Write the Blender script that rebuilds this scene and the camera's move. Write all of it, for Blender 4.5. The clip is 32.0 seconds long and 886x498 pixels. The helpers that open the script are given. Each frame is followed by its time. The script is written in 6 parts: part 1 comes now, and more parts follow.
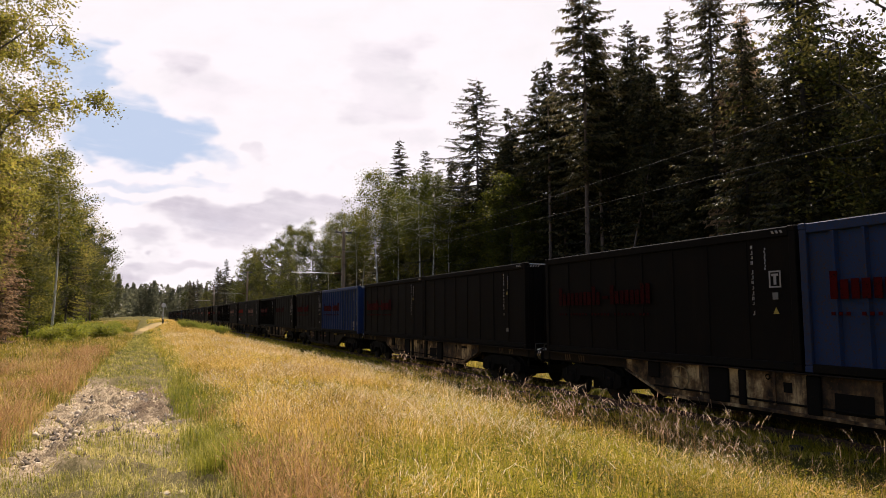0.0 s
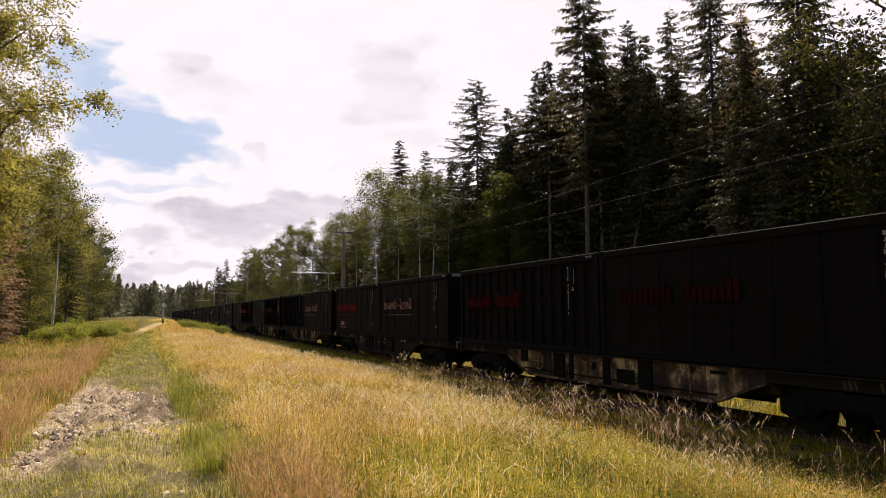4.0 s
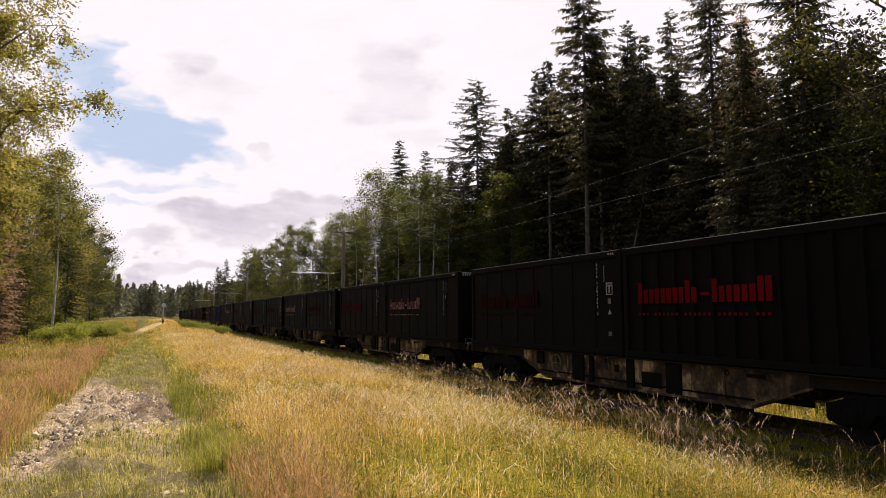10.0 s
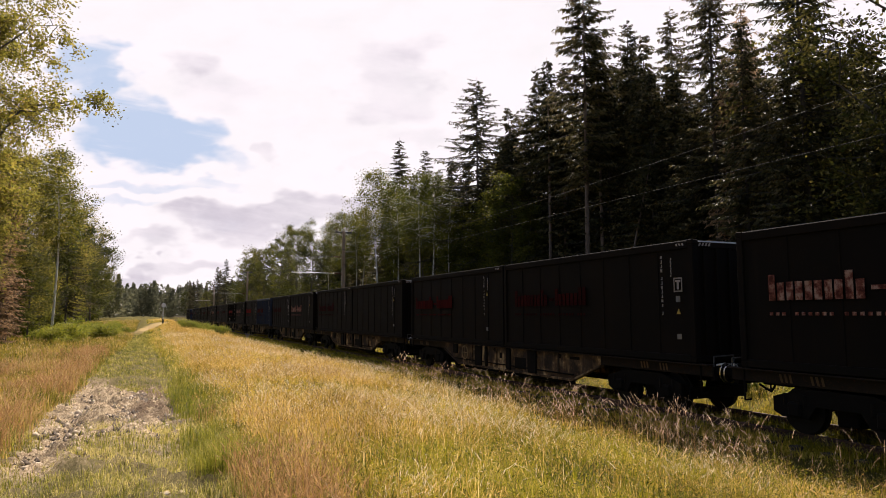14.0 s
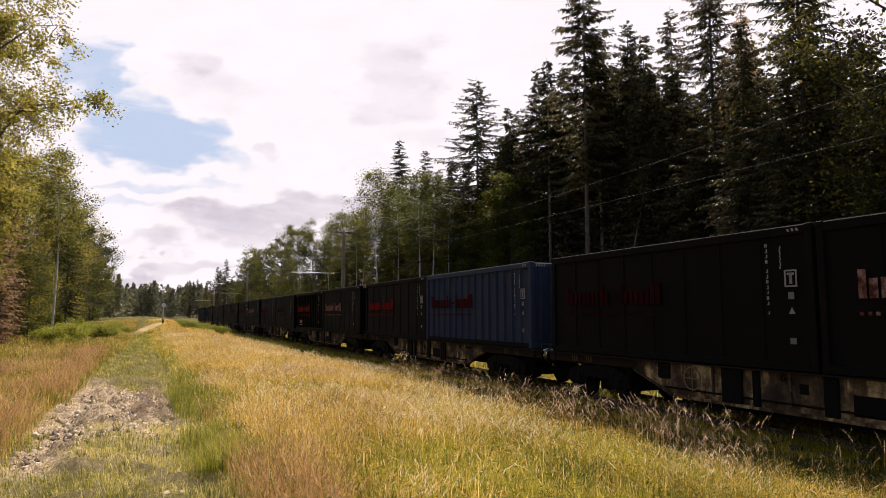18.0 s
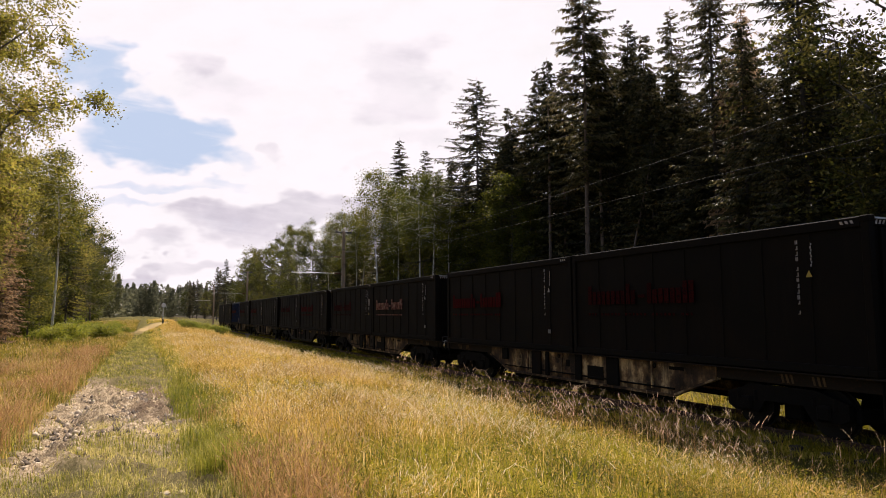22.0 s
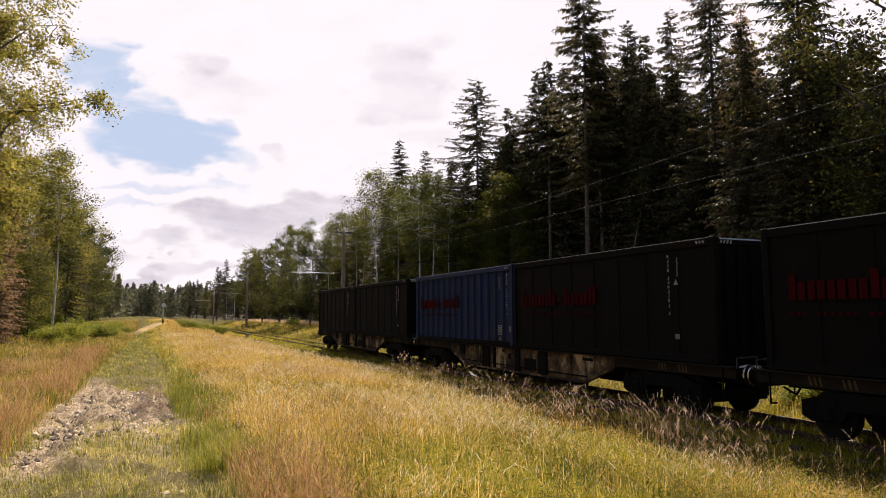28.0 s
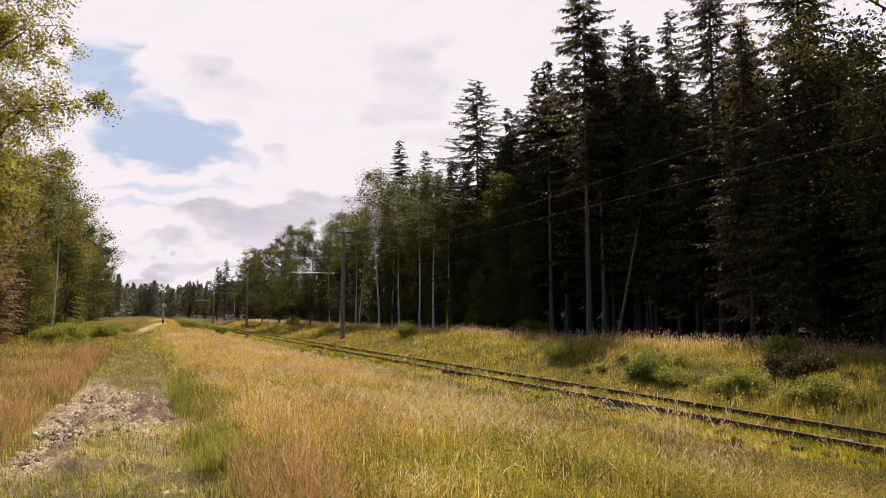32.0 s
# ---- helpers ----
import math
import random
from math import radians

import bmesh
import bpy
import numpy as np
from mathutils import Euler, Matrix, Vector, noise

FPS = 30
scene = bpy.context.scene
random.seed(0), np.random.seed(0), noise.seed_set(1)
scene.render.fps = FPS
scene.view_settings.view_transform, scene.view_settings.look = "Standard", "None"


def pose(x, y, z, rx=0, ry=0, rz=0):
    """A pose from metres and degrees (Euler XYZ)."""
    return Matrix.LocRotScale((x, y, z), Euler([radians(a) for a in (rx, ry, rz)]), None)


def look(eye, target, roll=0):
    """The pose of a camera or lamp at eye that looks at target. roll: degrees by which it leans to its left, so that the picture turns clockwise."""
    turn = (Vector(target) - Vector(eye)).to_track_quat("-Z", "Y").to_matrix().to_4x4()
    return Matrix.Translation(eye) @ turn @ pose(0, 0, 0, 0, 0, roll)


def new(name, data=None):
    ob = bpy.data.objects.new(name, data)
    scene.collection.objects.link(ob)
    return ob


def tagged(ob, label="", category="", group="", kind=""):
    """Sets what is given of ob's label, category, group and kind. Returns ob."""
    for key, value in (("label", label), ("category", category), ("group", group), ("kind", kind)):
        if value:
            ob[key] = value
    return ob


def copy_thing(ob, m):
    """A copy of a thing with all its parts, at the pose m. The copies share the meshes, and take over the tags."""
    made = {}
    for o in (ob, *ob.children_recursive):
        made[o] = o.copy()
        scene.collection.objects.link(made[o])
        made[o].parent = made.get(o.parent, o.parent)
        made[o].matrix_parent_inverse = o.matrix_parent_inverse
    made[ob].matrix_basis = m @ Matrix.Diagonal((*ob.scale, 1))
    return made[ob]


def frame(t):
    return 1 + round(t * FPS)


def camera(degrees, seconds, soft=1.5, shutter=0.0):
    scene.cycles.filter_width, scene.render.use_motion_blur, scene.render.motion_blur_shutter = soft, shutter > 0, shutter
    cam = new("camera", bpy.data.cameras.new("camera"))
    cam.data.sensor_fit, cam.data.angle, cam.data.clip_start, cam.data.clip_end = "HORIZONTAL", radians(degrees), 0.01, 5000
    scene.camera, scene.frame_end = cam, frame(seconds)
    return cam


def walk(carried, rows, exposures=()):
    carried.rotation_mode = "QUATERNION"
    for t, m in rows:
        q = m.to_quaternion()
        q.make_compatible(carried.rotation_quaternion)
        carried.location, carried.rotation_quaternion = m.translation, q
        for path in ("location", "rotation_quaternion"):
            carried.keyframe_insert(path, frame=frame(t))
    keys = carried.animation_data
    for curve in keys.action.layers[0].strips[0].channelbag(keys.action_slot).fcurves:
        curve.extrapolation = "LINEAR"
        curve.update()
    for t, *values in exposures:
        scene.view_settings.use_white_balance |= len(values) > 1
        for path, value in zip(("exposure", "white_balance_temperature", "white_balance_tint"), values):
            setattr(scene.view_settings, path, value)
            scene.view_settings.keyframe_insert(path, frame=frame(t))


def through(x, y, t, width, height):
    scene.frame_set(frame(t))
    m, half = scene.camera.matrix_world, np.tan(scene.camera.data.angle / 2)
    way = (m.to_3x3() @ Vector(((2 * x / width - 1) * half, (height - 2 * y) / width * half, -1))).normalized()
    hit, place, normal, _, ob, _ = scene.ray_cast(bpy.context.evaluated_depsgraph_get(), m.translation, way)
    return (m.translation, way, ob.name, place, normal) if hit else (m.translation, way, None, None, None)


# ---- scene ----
TH = 23.581          # the track runs away from the camera, turned left by this much
TRACK = 12.837       # distance of the track's centre line from the camera, across
PERIOD = 19.6        # one wagon, coupling to coupling


def at(l, b, z=0.0, rz=0.0):
    """A pose in the track's own frame: l metres across, b metres along and away, z above the rails."""
    return pose(0, 0, 0, 0, 0, TH) @ pose(l, b, z, 0, 0, rz)


def rear(t):
    """How far along the track the train's last container ends at t seconds."""
    early = max(0.0, 6.5 - t) / 6.5
    late = min(max((t - 29.4) / 1.6, 0.0), 1.0)
    return 174.98 - 12.785 * (t - 18) + 0.02264 * (t - 18) ** 2 - 1.9 * early ** 2 + 0.12 * math.exp(-((t - 25) / 3.0) ** 2) - 0.32 * late * late * (3 - 2 * late)


cam = camera(66.31, 32.0, soft=0.6)
EYE = (0.0, 0.0, 2.368)
VIEW = look(EYE, (0.0, 10.0, 2.368 + 10 * math.tan(0.09624)), -0.16)
EXPOSURES = [(0, 0.85, 6800, 18), (30.6, 0.85, 6800, 18), (31.2, 0.81, 6800, 18), (31.9, 0.72, 6800, 18), (32, 0.72, 6800, 18)]
walk(cam, [(0, VIEW), (32, VIEW)], EXPOSURES)

# ---- light ----
SUN_AZ, SUN_EL = 13.0, 52.0      # degrees to the right of straight ahead, and up
world = bpy.data.worlds.new("world")
scene.world = world
world.use_nodes = True
wn = world.node_tree.nodes
sky = wn.new("ShaderNodeTexSky")
sky.sky_type = "NISHITA"
sky.sun_disc = False
sky.sun_elevation = radians(SUN_EL)
sky.sun_rotation = radians(SUN_AZ)
sky.dust_density = 2.0
wn["Background"].inputs["Strength"].default_value = 0.08
world.node_tree.links.new(sky.outputs[0], wn["Background"].inputs["Color"])
sun_data = bpy.data.lights.new("sun", "SUN")
sun_data.energy, sun_data.angle, sun_data.color = 5.0, radians(0.6), (1.0, 0.93, 0.82)
sun = new("sun", sun_data)
SUN_DIR = Vector((math.sin(radians(SUN_AZ)) * math.cos(radians(SUN_EL)), math.cos(radians(SUN_AZ)) * math.cos(radians(SUN_EL)), math.sin(radians(SUN_EL))))
sun.matrix_world = look(SUN_DIR * 100, (0, 0, 0))


# ---- materials ----
class Nodes:
    """A short hand for node trees."""

    def __init__(self, name):
        self.m = bpy.data.materials.new(name)
        self.m.use_nodes = True
        self.t = self.m.node_tree
        self.b = self.t.nodes["Principled BSDF"]

    def n(self, kind, **inputs):
        node = self.t.nodes.new(kind)
        for key, value in inputs.items():
            self.put(node, key.replace("_", " "), value)
        return node

    def put(self, node, key, value):
        if isinstance(value, bpy.types.NodeSocket):
            self.t.links.new(value, node.inputs[key])
        else:
            node.inputs[key].default_value = value

    def noise(self, scale, detail=4.0, rough=0.55, vec=None, out="Fac", distort=0.0):
        node = self.n("ShaderNodeTexNoise", Scale=scale, Detail=detail, Roughness=rough, Distortion=distort)
        self.t.links.new(vec or self.obj(), node.inputs["Vector"])
        return node.outputs[out]

    def obj(self):
        return self.n("ShaderNodeTexCoord").outputs["Object"]

    def scaled(self, x, y, z, vec=None):
        node = self.n("ShaderNodeMapping", Scale=(x, y, z))
        self.t.links.new(vec or self.obj(), node.inputs["Vector"])
        return node.outputs["Vector"]

    def ramp(self, fac, *stops):
        node = self.t.nodes.new("ShaderNodeValToRGB")
        e = node.color_ramp.elements
        while len(e) < len(stops):
            e.new(0.5)
        for el, (p, c) in zip(e, stops):
            el.position, el.color = p, (*c, 1)
        self.t.links.new(fac, node.inputs["Fac"])
        return node.outputs["Color"]

    def math(self, op, a, b=0.0, c=0.0, clamp=False):
        node = self.t.nodes.new("ShaderNodeMath")
        node.operation, node.use_clamp = op, clamp
        for i, v in enumerate((a, b, c)):
            self.put(node, i, v)
        return node.outputs[0]

    def mix(self, fac, a, b, blend="MIX"):
        node = self.t.nodes.new("ShaderNodeMix")
        node.data_type, node.blend_type = "RGBA", blend
        for i, v in ((0, fac), (6, a), (7, b)):
            if isinstance(v, tuple):
                v = (*v, 1) if len(v) == 3 else v
            self.put(node, i, v)
        return node.outputs[2]

    def step(self, v, lo, hi):
        node = self.n("ShaderNodeMapRange")
        node.interpolation_type = "SMOOTHSTEP"
        for i, x in enumerate((v, lo, hi)):
            self.put(node, i, x)
        return node.outputs[0]

    def bump(self, height, strength=0.4, distance=0.02):
        node = self.n("ShaderNodeBump", Strength=strength, Distance=distance)
        self.t.links.new(height, node.inputs["Height"])
        self.t.links.new(node.outputs[0], self.b.inputs["Normal"])

    def done(self, color=None, rough=0.8, metal=0.0, **more):
        if color is not None:
            self.put(self.b, "Base Color", (*color, 1) if isinstance(color, tuple) else color)
        self.put(self.b, "Roughness", rough)
        self.put(self.b, "Metallic", metal)
        for key, value in more.items():
            self.put(self.b, key.replace("_", " "), value)
        return self.m


def leaf_material(name, stops, through=0.45, big=0.25, rough=0.55, spec=0.18):
    """Leaves or blades: colour by the single leaf and by patches, with light passing through."""
    k = Nodes(name)
    isl = k.n("ShaderNodeNewGeometry").outputs["Random Per Island"]
    own = k.n("ShaderNodeObjectInfo").outputs["Random"]
    f = k.math("ADD", k.math("MULTIPLY", isl, 0.5), k.math("MULTIPLY", k.step(k.noise(big, 4), 0.3, 0.7), 0.32))
    f = k.math("ADD", f, k.math("MULTIPLY", k.step(k.noise(big * 6.0, 2), 0.32, 0.68), 0.18))
    f = k.math("ADD", f, k.math("MULTIPLY", k.math("SUBTRACT", own, 0.5), 0.3), clamp=True)
    col = k.ramp(f, *stops)
    k.done(col, rough, **{"Specular_IOR_Level": spec})
    tr = k.n("ShaderNodeBsdfTranslucent")
    k.t.links.new(col, tr.inputs["Color"])
    mx = k.n("ShaderNodeMixShader", Fac=through)
    k.t.links.new(k.b.outputs[0], mx.inputs[1])
    k.t.links.new(tr.outputs[0], mx.inputs[2])
    k.t.links.new(mx.outputs[0], k.t.nodes["Material Output"].inputs["Surface"])
    return k.m


def bark_material(name, dark, light, stretch=0.25, scale=9.0, bands=False):
    k = Nodes(name)
    v = k.scaled(1, 1, stretch)
    n = k.noise(scale, 6, 0.65, v)
    col = k.ramp(n, (0.3, dark), (0.7, light))
    if bands:      # dark scars on white birch bark
        s = k.noise(3.0, 4, 0.7, k.scaled(1, 1, 5.0))
        col = k.mix(k.step(s, 0.58, 0.66), col, (0.02, 0.018, 0.015))
    k.bump(n, 0.7, 0.03)
    return k.done(col, 0.9)


def painted(name, base, dirt, rust=(0.10, 0.04, 0.02), wear=0.62, rough=0.5, metal=0.0, streak=1.0, spec=0.3):
    """Weathered paint on steel: dust, vertical streaks and rust spots."""
    k = Nodes(name)
    own = k.n("ShaderNodeObjectInfo").outputs["Random"]
    shift = k.n("ShaderNodeVectorMath")
    k.t.links.new(k.obj(), shift.inputs[0])
    comb = k.n("ShaderNodeCombineXYZ")
    k.put(comb, 0, k.math("MULTIPLY", own, 37.0))
    k.put(comb, 1, k.math("MULTIPLY", own, 91.0))
    k.t.links.new(comb.outputs[0], shift.inputs[1])
    v = shift.outputs[0]
    big = k.noise(0.8, 4, 0.6, v)
    st = k.noise(5.0, 5, 0.6, k.scaled(1, 1, 0.08, v))
    fine = k.noise(22, 5, 0.7, v)
    col = k.mix(k.math("MULTIPLY", k.step(big, 0.4, 0.75), 0.6), base, dirt)
    col = k.mix(k.math("MULTIPLY", k.step(st, 0.5, 0.75), 0.5 * streak), col, dirt)
    col = k.mix(k.step(fine, wear, wear + 0.1), col, rust)
    k.bump(fine, 0.15, 0.01)
    return k.done(col, k.math("ADD", k.math("MULTIPLY", big, 0.3), rough - 0.15), metal, Specular_IOR_Level=spec)


MAT = {}
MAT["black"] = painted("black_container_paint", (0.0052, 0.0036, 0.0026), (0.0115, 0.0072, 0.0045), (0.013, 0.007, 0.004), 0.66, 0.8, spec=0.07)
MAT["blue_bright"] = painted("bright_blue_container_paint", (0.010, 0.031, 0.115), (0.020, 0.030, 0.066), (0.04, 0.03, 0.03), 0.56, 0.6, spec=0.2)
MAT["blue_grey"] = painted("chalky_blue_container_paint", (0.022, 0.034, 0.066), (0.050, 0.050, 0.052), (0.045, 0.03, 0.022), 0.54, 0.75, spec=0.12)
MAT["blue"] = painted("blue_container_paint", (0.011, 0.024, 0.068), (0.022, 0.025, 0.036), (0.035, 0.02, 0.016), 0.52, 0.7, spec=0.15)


def stained_sill():
    """Beige primer on the wagon sills, streaked with rust and black oil."""
    k = Nodes("stained_beige_primer")
    own = k.math("MULTIPLY", k.n("ShaderNodeObjectInfo").outputs["Random"], 53.0)
    off = k.n("ShaderNodeCombineXYZ")
    k.put(off, 1, own)
    add = k.n("ShaderNodeVectorMath")
    k.t.links.new(k.obj(), add.inputs[0])
    k.t.links.new(off.outputs[0], add.inputs[1])
    v = add.outputs[0]
    cloud, drip, grain = k.noise(1.3, 5, 0.65, v), k.noise(4.0, 6, 0.65, k.scaled(1, 1, 0.18, v)), k.noise(18, 5, 0.7, v)
    col = k.ramp(cloud, (0.43, (0.020, 0.013, 0.008)), (0.54, (0.13, 0.073, 0.032)), (0.64, (0.48, 0.325, 0.16)))
    col = k.mix(k.math("MULTIPLY", k.step(drip, 0.44, 0.62), 0.85), col, (0.035, 0.022, 0.015))
    col = k.mix(k.math("MULTIPLY", k.step(grain, 0.55, 0.68), 0.7), col, (0.10, 0.038, 0.016))
    k.bump(grain, 0.3, 0.012)
    return k.done(col, 0.8, Specular_IOR_Level=0.15)


MAT["sill"] = stained_sill()
# much darker than the beige sill, for its ends and top flange
MAT["sill_end"] = painted("rusty_near_black_paint", (0.016, 0.011, 0.007), (0.010, 0.007, 0.005), (0.045, 0.018, 0.008), 0.56, 0.8, spec=0.1)
MAT["dark_sill"] = painted("dark_brown_paint", (0.012, 0.009, 0.008), (0.018, 0.013, 0.01), (0.03, 0.014, 0.01), 0.6, 0.75, spec=0.08)
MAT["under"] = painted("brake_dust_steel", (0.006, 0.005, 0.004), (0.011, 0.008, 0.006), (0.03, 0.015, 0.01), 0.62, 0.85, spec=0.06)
MAT["wheel"] = painted("worn_wheel_steel", (0.014, 0.012, 0.010), (0.01, 0.008, 0.006), (0.03, 0.016, 0.01), 0.6, 0.7, 0.2, spec=0.1)
MAT["tread"] = Nodes("polished_steel").done((0.45, 0.43, 0.41), 0.25, 1.0)
MAT["galv"] = painted("pale_galvanised_steel", (0.5, 0.5, 0.5), (0.3, 0.28, 0.25), (0.16, 0.1, 0.06), 0.66, 0.45, 0.3)
MAT["white"] = painted("white_lettering", (0.31, 0.27, 0.25), (0.14, 0.11, 0.10), (0.03, 0.03, 0.03), 0.6, 0.6)
MAT["red"] = painted("faded_red_lettering", (0.052, 0.0020, 0.0020), (0.024, 0.002, 0.002), (0.008, 0.003, 0.003), 0.55, 0.8, spec=0.03)
MAT["red_bright"] = painted("red_lettering", (0.17, 0.0045, 0.0035), (0.07, 0.0035, 0.003), (0.012, 0.004, 0.004), 0.58, 0.8, spec=0.03)
MAT["ring"] = painted("faded_ochre_paint", (0.20, 0.13, 0.055), (0.10, 0.065, 0.03), (0.05, 0.025, 0.012), 0.6, 0.7)
MAT["red_faint"] = painted("worn_red_lettering", (0.034, 0.0022, 0.002), (0.014, 0.002, 0.002), (0.005, 0.003, 0.003), 0.5, 0.8, spec=0.03)
MAT["yellow"] = painted("yellow_sticker", (0.36, 0.24, 0.04), (0.16, 0.11, 0.03), (0.05, 0.03, 0.01), 0.6, 0.6)
MAT["rail"] = painted("rusty_rail_steel", (0.055, 0.028, 0.017), (0.03, 0.017, 0.012), (0.10, 0.045, 0.02), 0.56, 0.8)
MAT["sleeper"] = bark_material("old_tarred_timber", (0.015, 0.012, 0.01), (0.06, 0.045, 0.035), 1.0, 6)
MAT["mast"] = bark_material("weathered_mast_timber", (0.16, 0.11, 0.075), (0.36, 0.26, 0.18), 0.1, 12)
MAT["iron"] = painted("dark_iron", (0.05, 0.05, 0.05), (0.07, 0.06, 0.05), (0.1, 0.05, 0.03), 0.64, 0.6, 0.4)
MAT["ceramic"] = Nodes("brown_glazed_ceramic").done((0.10, 0.04, 0.025), 0.25)
MAT["wire"] = Nodes("dull_copper_wire").done((0.05, 0.045, 0.04), 0.85, Specular_IOR_Level=0.2)
MAT["stone"] = bark_material("pale_limestone", (0.30, 0.23, 0.15), (0.66, 0.55, 0.40), 1.0, 4)
MAT["bark"] = bark_material("spruce_bark", (0.06, 0.042, 0.031), (0.23, 0.16, 0.12))
# darker copy of the spruce bark: forest shade put into the trunk colour
MAT["dull_bark"] = bark_material("shaded_trunk_bark", (0.022, 0.017, 0.013), (0.085, 0.064, 0.05))
MAT["birch"] = bark_material("birch_bark", (0.50, 0.47, 0.43), (0.80, 0.78, 0.74), 0.4, 6, True)
MAT["twig"] = bark_material("grey_twig", (0.03, 0.026, 0.02), (0.10, 0.085, 0.07))
# boughs are coloured darker than trunks to carry the shade inside the crowns
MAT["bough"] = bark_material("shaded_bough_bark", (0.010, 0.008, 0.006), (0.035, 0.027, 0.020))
MAT["needle"] = leaf_material("spruce_needles", ((0.15, (0.014, 0.017, 0.007)), (0.5, (0.062, 0.058, 0.022)), (0.9, (0.21, 0.165, 0.075))), 0.35, 0.3, spec=0.08)
MAT["brown"] = leaf_material("dead_spruce_needles", ((0.15, (0.13, 0.082, 0.045)), (0.5, (0.36, 0.23, 0.125)), (0.9, (0.54, 0.37, 0.21))), 0.45, 0.3, spec=0.1)
MAT["leaf"] = leaf_material("birch_leaves", ((0.1, (0.032, 0.042, 0.006)), (0.55, (0.100, 0.106, 0.013)), (0.95, (0.26, 0.225, 0.03))), 0.6, 0.9, spec=0.2)
# broad leaves darkened for forest shade, with sunlit specks in the top colour
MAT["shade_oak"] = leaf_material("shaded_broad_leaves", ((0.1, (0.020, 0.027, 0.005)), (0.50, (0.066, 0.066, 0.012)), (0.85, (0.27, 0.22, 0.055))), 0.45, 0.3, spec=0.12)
# darker leaf copy whose colour holds the shade of the lower crowns
MAT["mid_leaf"] = leaf_material("shaded_tree_leaves", ((0.1, (0.020, 0.026, 0.004)), (0.55, (0.060, 0.066, 0.009)), (0.95, (0.17, 0.155, 0.024))), 0.5, 0.5, spec=0.2)
MAT["oak"] = leaf_material("broad_leaves", ((0.1, (0.06, 0.065, 0.012)), (0.5, (0.19, 0.175, 0.028)), (0.8, (0.31, 0.26, 0.05)), (0.98, (0.36, 0.24, 0.07))), 0.72, 0.3, spec=0.25)
MAT["dry"] = leaf_material("dry_meadow_grass", ((0.15, (0.085, 0.062, 0.008)), (0.38, (0.345, 0.218, 0.024)), (0.60, (0.67, 0.425, 0.090)), (0.84, (0.92, 0.71, 0.36))), 0.58, 0.45)
MAT["green"] = leaf_material("green_meadow_grass", ((0.15, (0.028, 0.036, 0.003)), (0.38, (0.148, 0.152, 0.007)), (0.64, (0.365, 0.315, 0.017)), (0.90, (0.64, 0.51, 0.09))), 0.58, 0.5)
MAT["bank"] = leaf_material("bank_grass_blades", ((0.15, (0.030, 0.034, 0.003)), (0.40, (0.15, 0.138, 0.006)), (0.66, (0.33, 0.262, 0.018)), (0.92, (0.58, 0.42, 0.11))), 0.5, 0.35)
MAT["fern"] = leaf_material("light_green_ferns", ((0.1, (0.08, 0.105, 0.010)), (0.55, (0.20, 0.215, 0.020)), (0.95, (0.36, 0.34, 0.05))), 0.5, 0.5, spec=0.2)
MAT["clod"] = bark_material("dark_soil_clods", (0.035, 0.024, 0.016), (0.16, 0.12, 0.08), 1.0, 5)
MAT["dust"] = painted("dust_and_glint_on_steel", (0.16, 0.15, 0.14), (0.07, 0.06, 0.05), (0.03, 0.025, 0.02), 0.62, 0.5)
MAT["herb"] = leaf_material("dark_green_herbs", ((0.1, (0.036, 0.046, 0.006)), (0.55, (0.105, 0.115, 0.012)), (0.95, (0.28, 0.25, 0.05))), 0.45, 0.5)
MAT["plume"] = leaf_material("pinkish_seed_heads", ((0.1, (0.30, 0.175, 0.075)), (0.5, (0.47, 0.31, 0.15)), (0.9, (0.66, 0.49, 0.28))), 0.4, 0.4)
MAT["pale"] = leaf_material("pale_seed_heads", ((0.1, (0.50, 0.38, 0.20)), (0.4, (0.74, 0.60, 0.38)), (0.85, (0.92, 0.82, 0.62))), 0.45, 0.4)


def worn_lettering():
    """Cream film letters peeling off an older coat of red."""
    k = Nodes("worn_pale_lettering")
    own = k.math("MULTIPLY", k.n("ShaderNodeObjectInfo").outputs["Random"], 71.0)
    off = k.n("ShaderNodeCombineXYZ")
    k.put(off, 1, own)
    add = k.n("ShaderNodeVectorMath")
    k.t.links.new(k.obj(), add.inputs[0])
    k.t.links.new(off.outputs[0], add.inputs[1])
    v = add.outputs[0]
    peel, grain = k.noise(5.5, 5, 0.65, v), k.noise(30, 4, 0.7, v)
    col = k.ramp(peel, (0.40, (0.055, 0.012, 0.008)), (0.50, (0.15, 0.048, 0.032)), (0.60, (0.28, 0.17, 0.13)))
    col = k.mix(k.math("MULTIPLY", k.step(grain, 0.58, 0.70), 0.7), col, (0.03, 0.012, 0.01))
    return k.done(col, 0.75, Specular_IOR_Level=0.1)


MAT["pale_paint"] = worn_lettering()
MAT["ochre"] = painted("dull_ochre_stripes", (0.085, 0.046, 0.016), (0.05, 0.03, 0.012), (0.02, 0.012, 0.008), 0.56, 0.8)
MAT["ochre_bright"] = painted("ochre_brackets", (0.22, 0.135, 0.03), (0.10, 0.06, 0.02), (0.03, 0.018, 0.01), 0.56, 0.7)
# brighter copy of the pinkish seed heads, with sunlight put into the colour
MAT["plume_lit"] = leaf_material("sunlit_plumes", ((0.1, (0.40, 0.235, 0.13)), (0.45, (0.64, 0.42, 0.26)), (0.85, (0.88, 0.68, 0.50))), 0.6, 0.4)
MAT["petal"] = leaf_material("yellow_petals", ((0.1, (0.55, 0.38, 0.02)), (0.9, (0.75, 0.58, 0.04))), 0.4, 0.5)


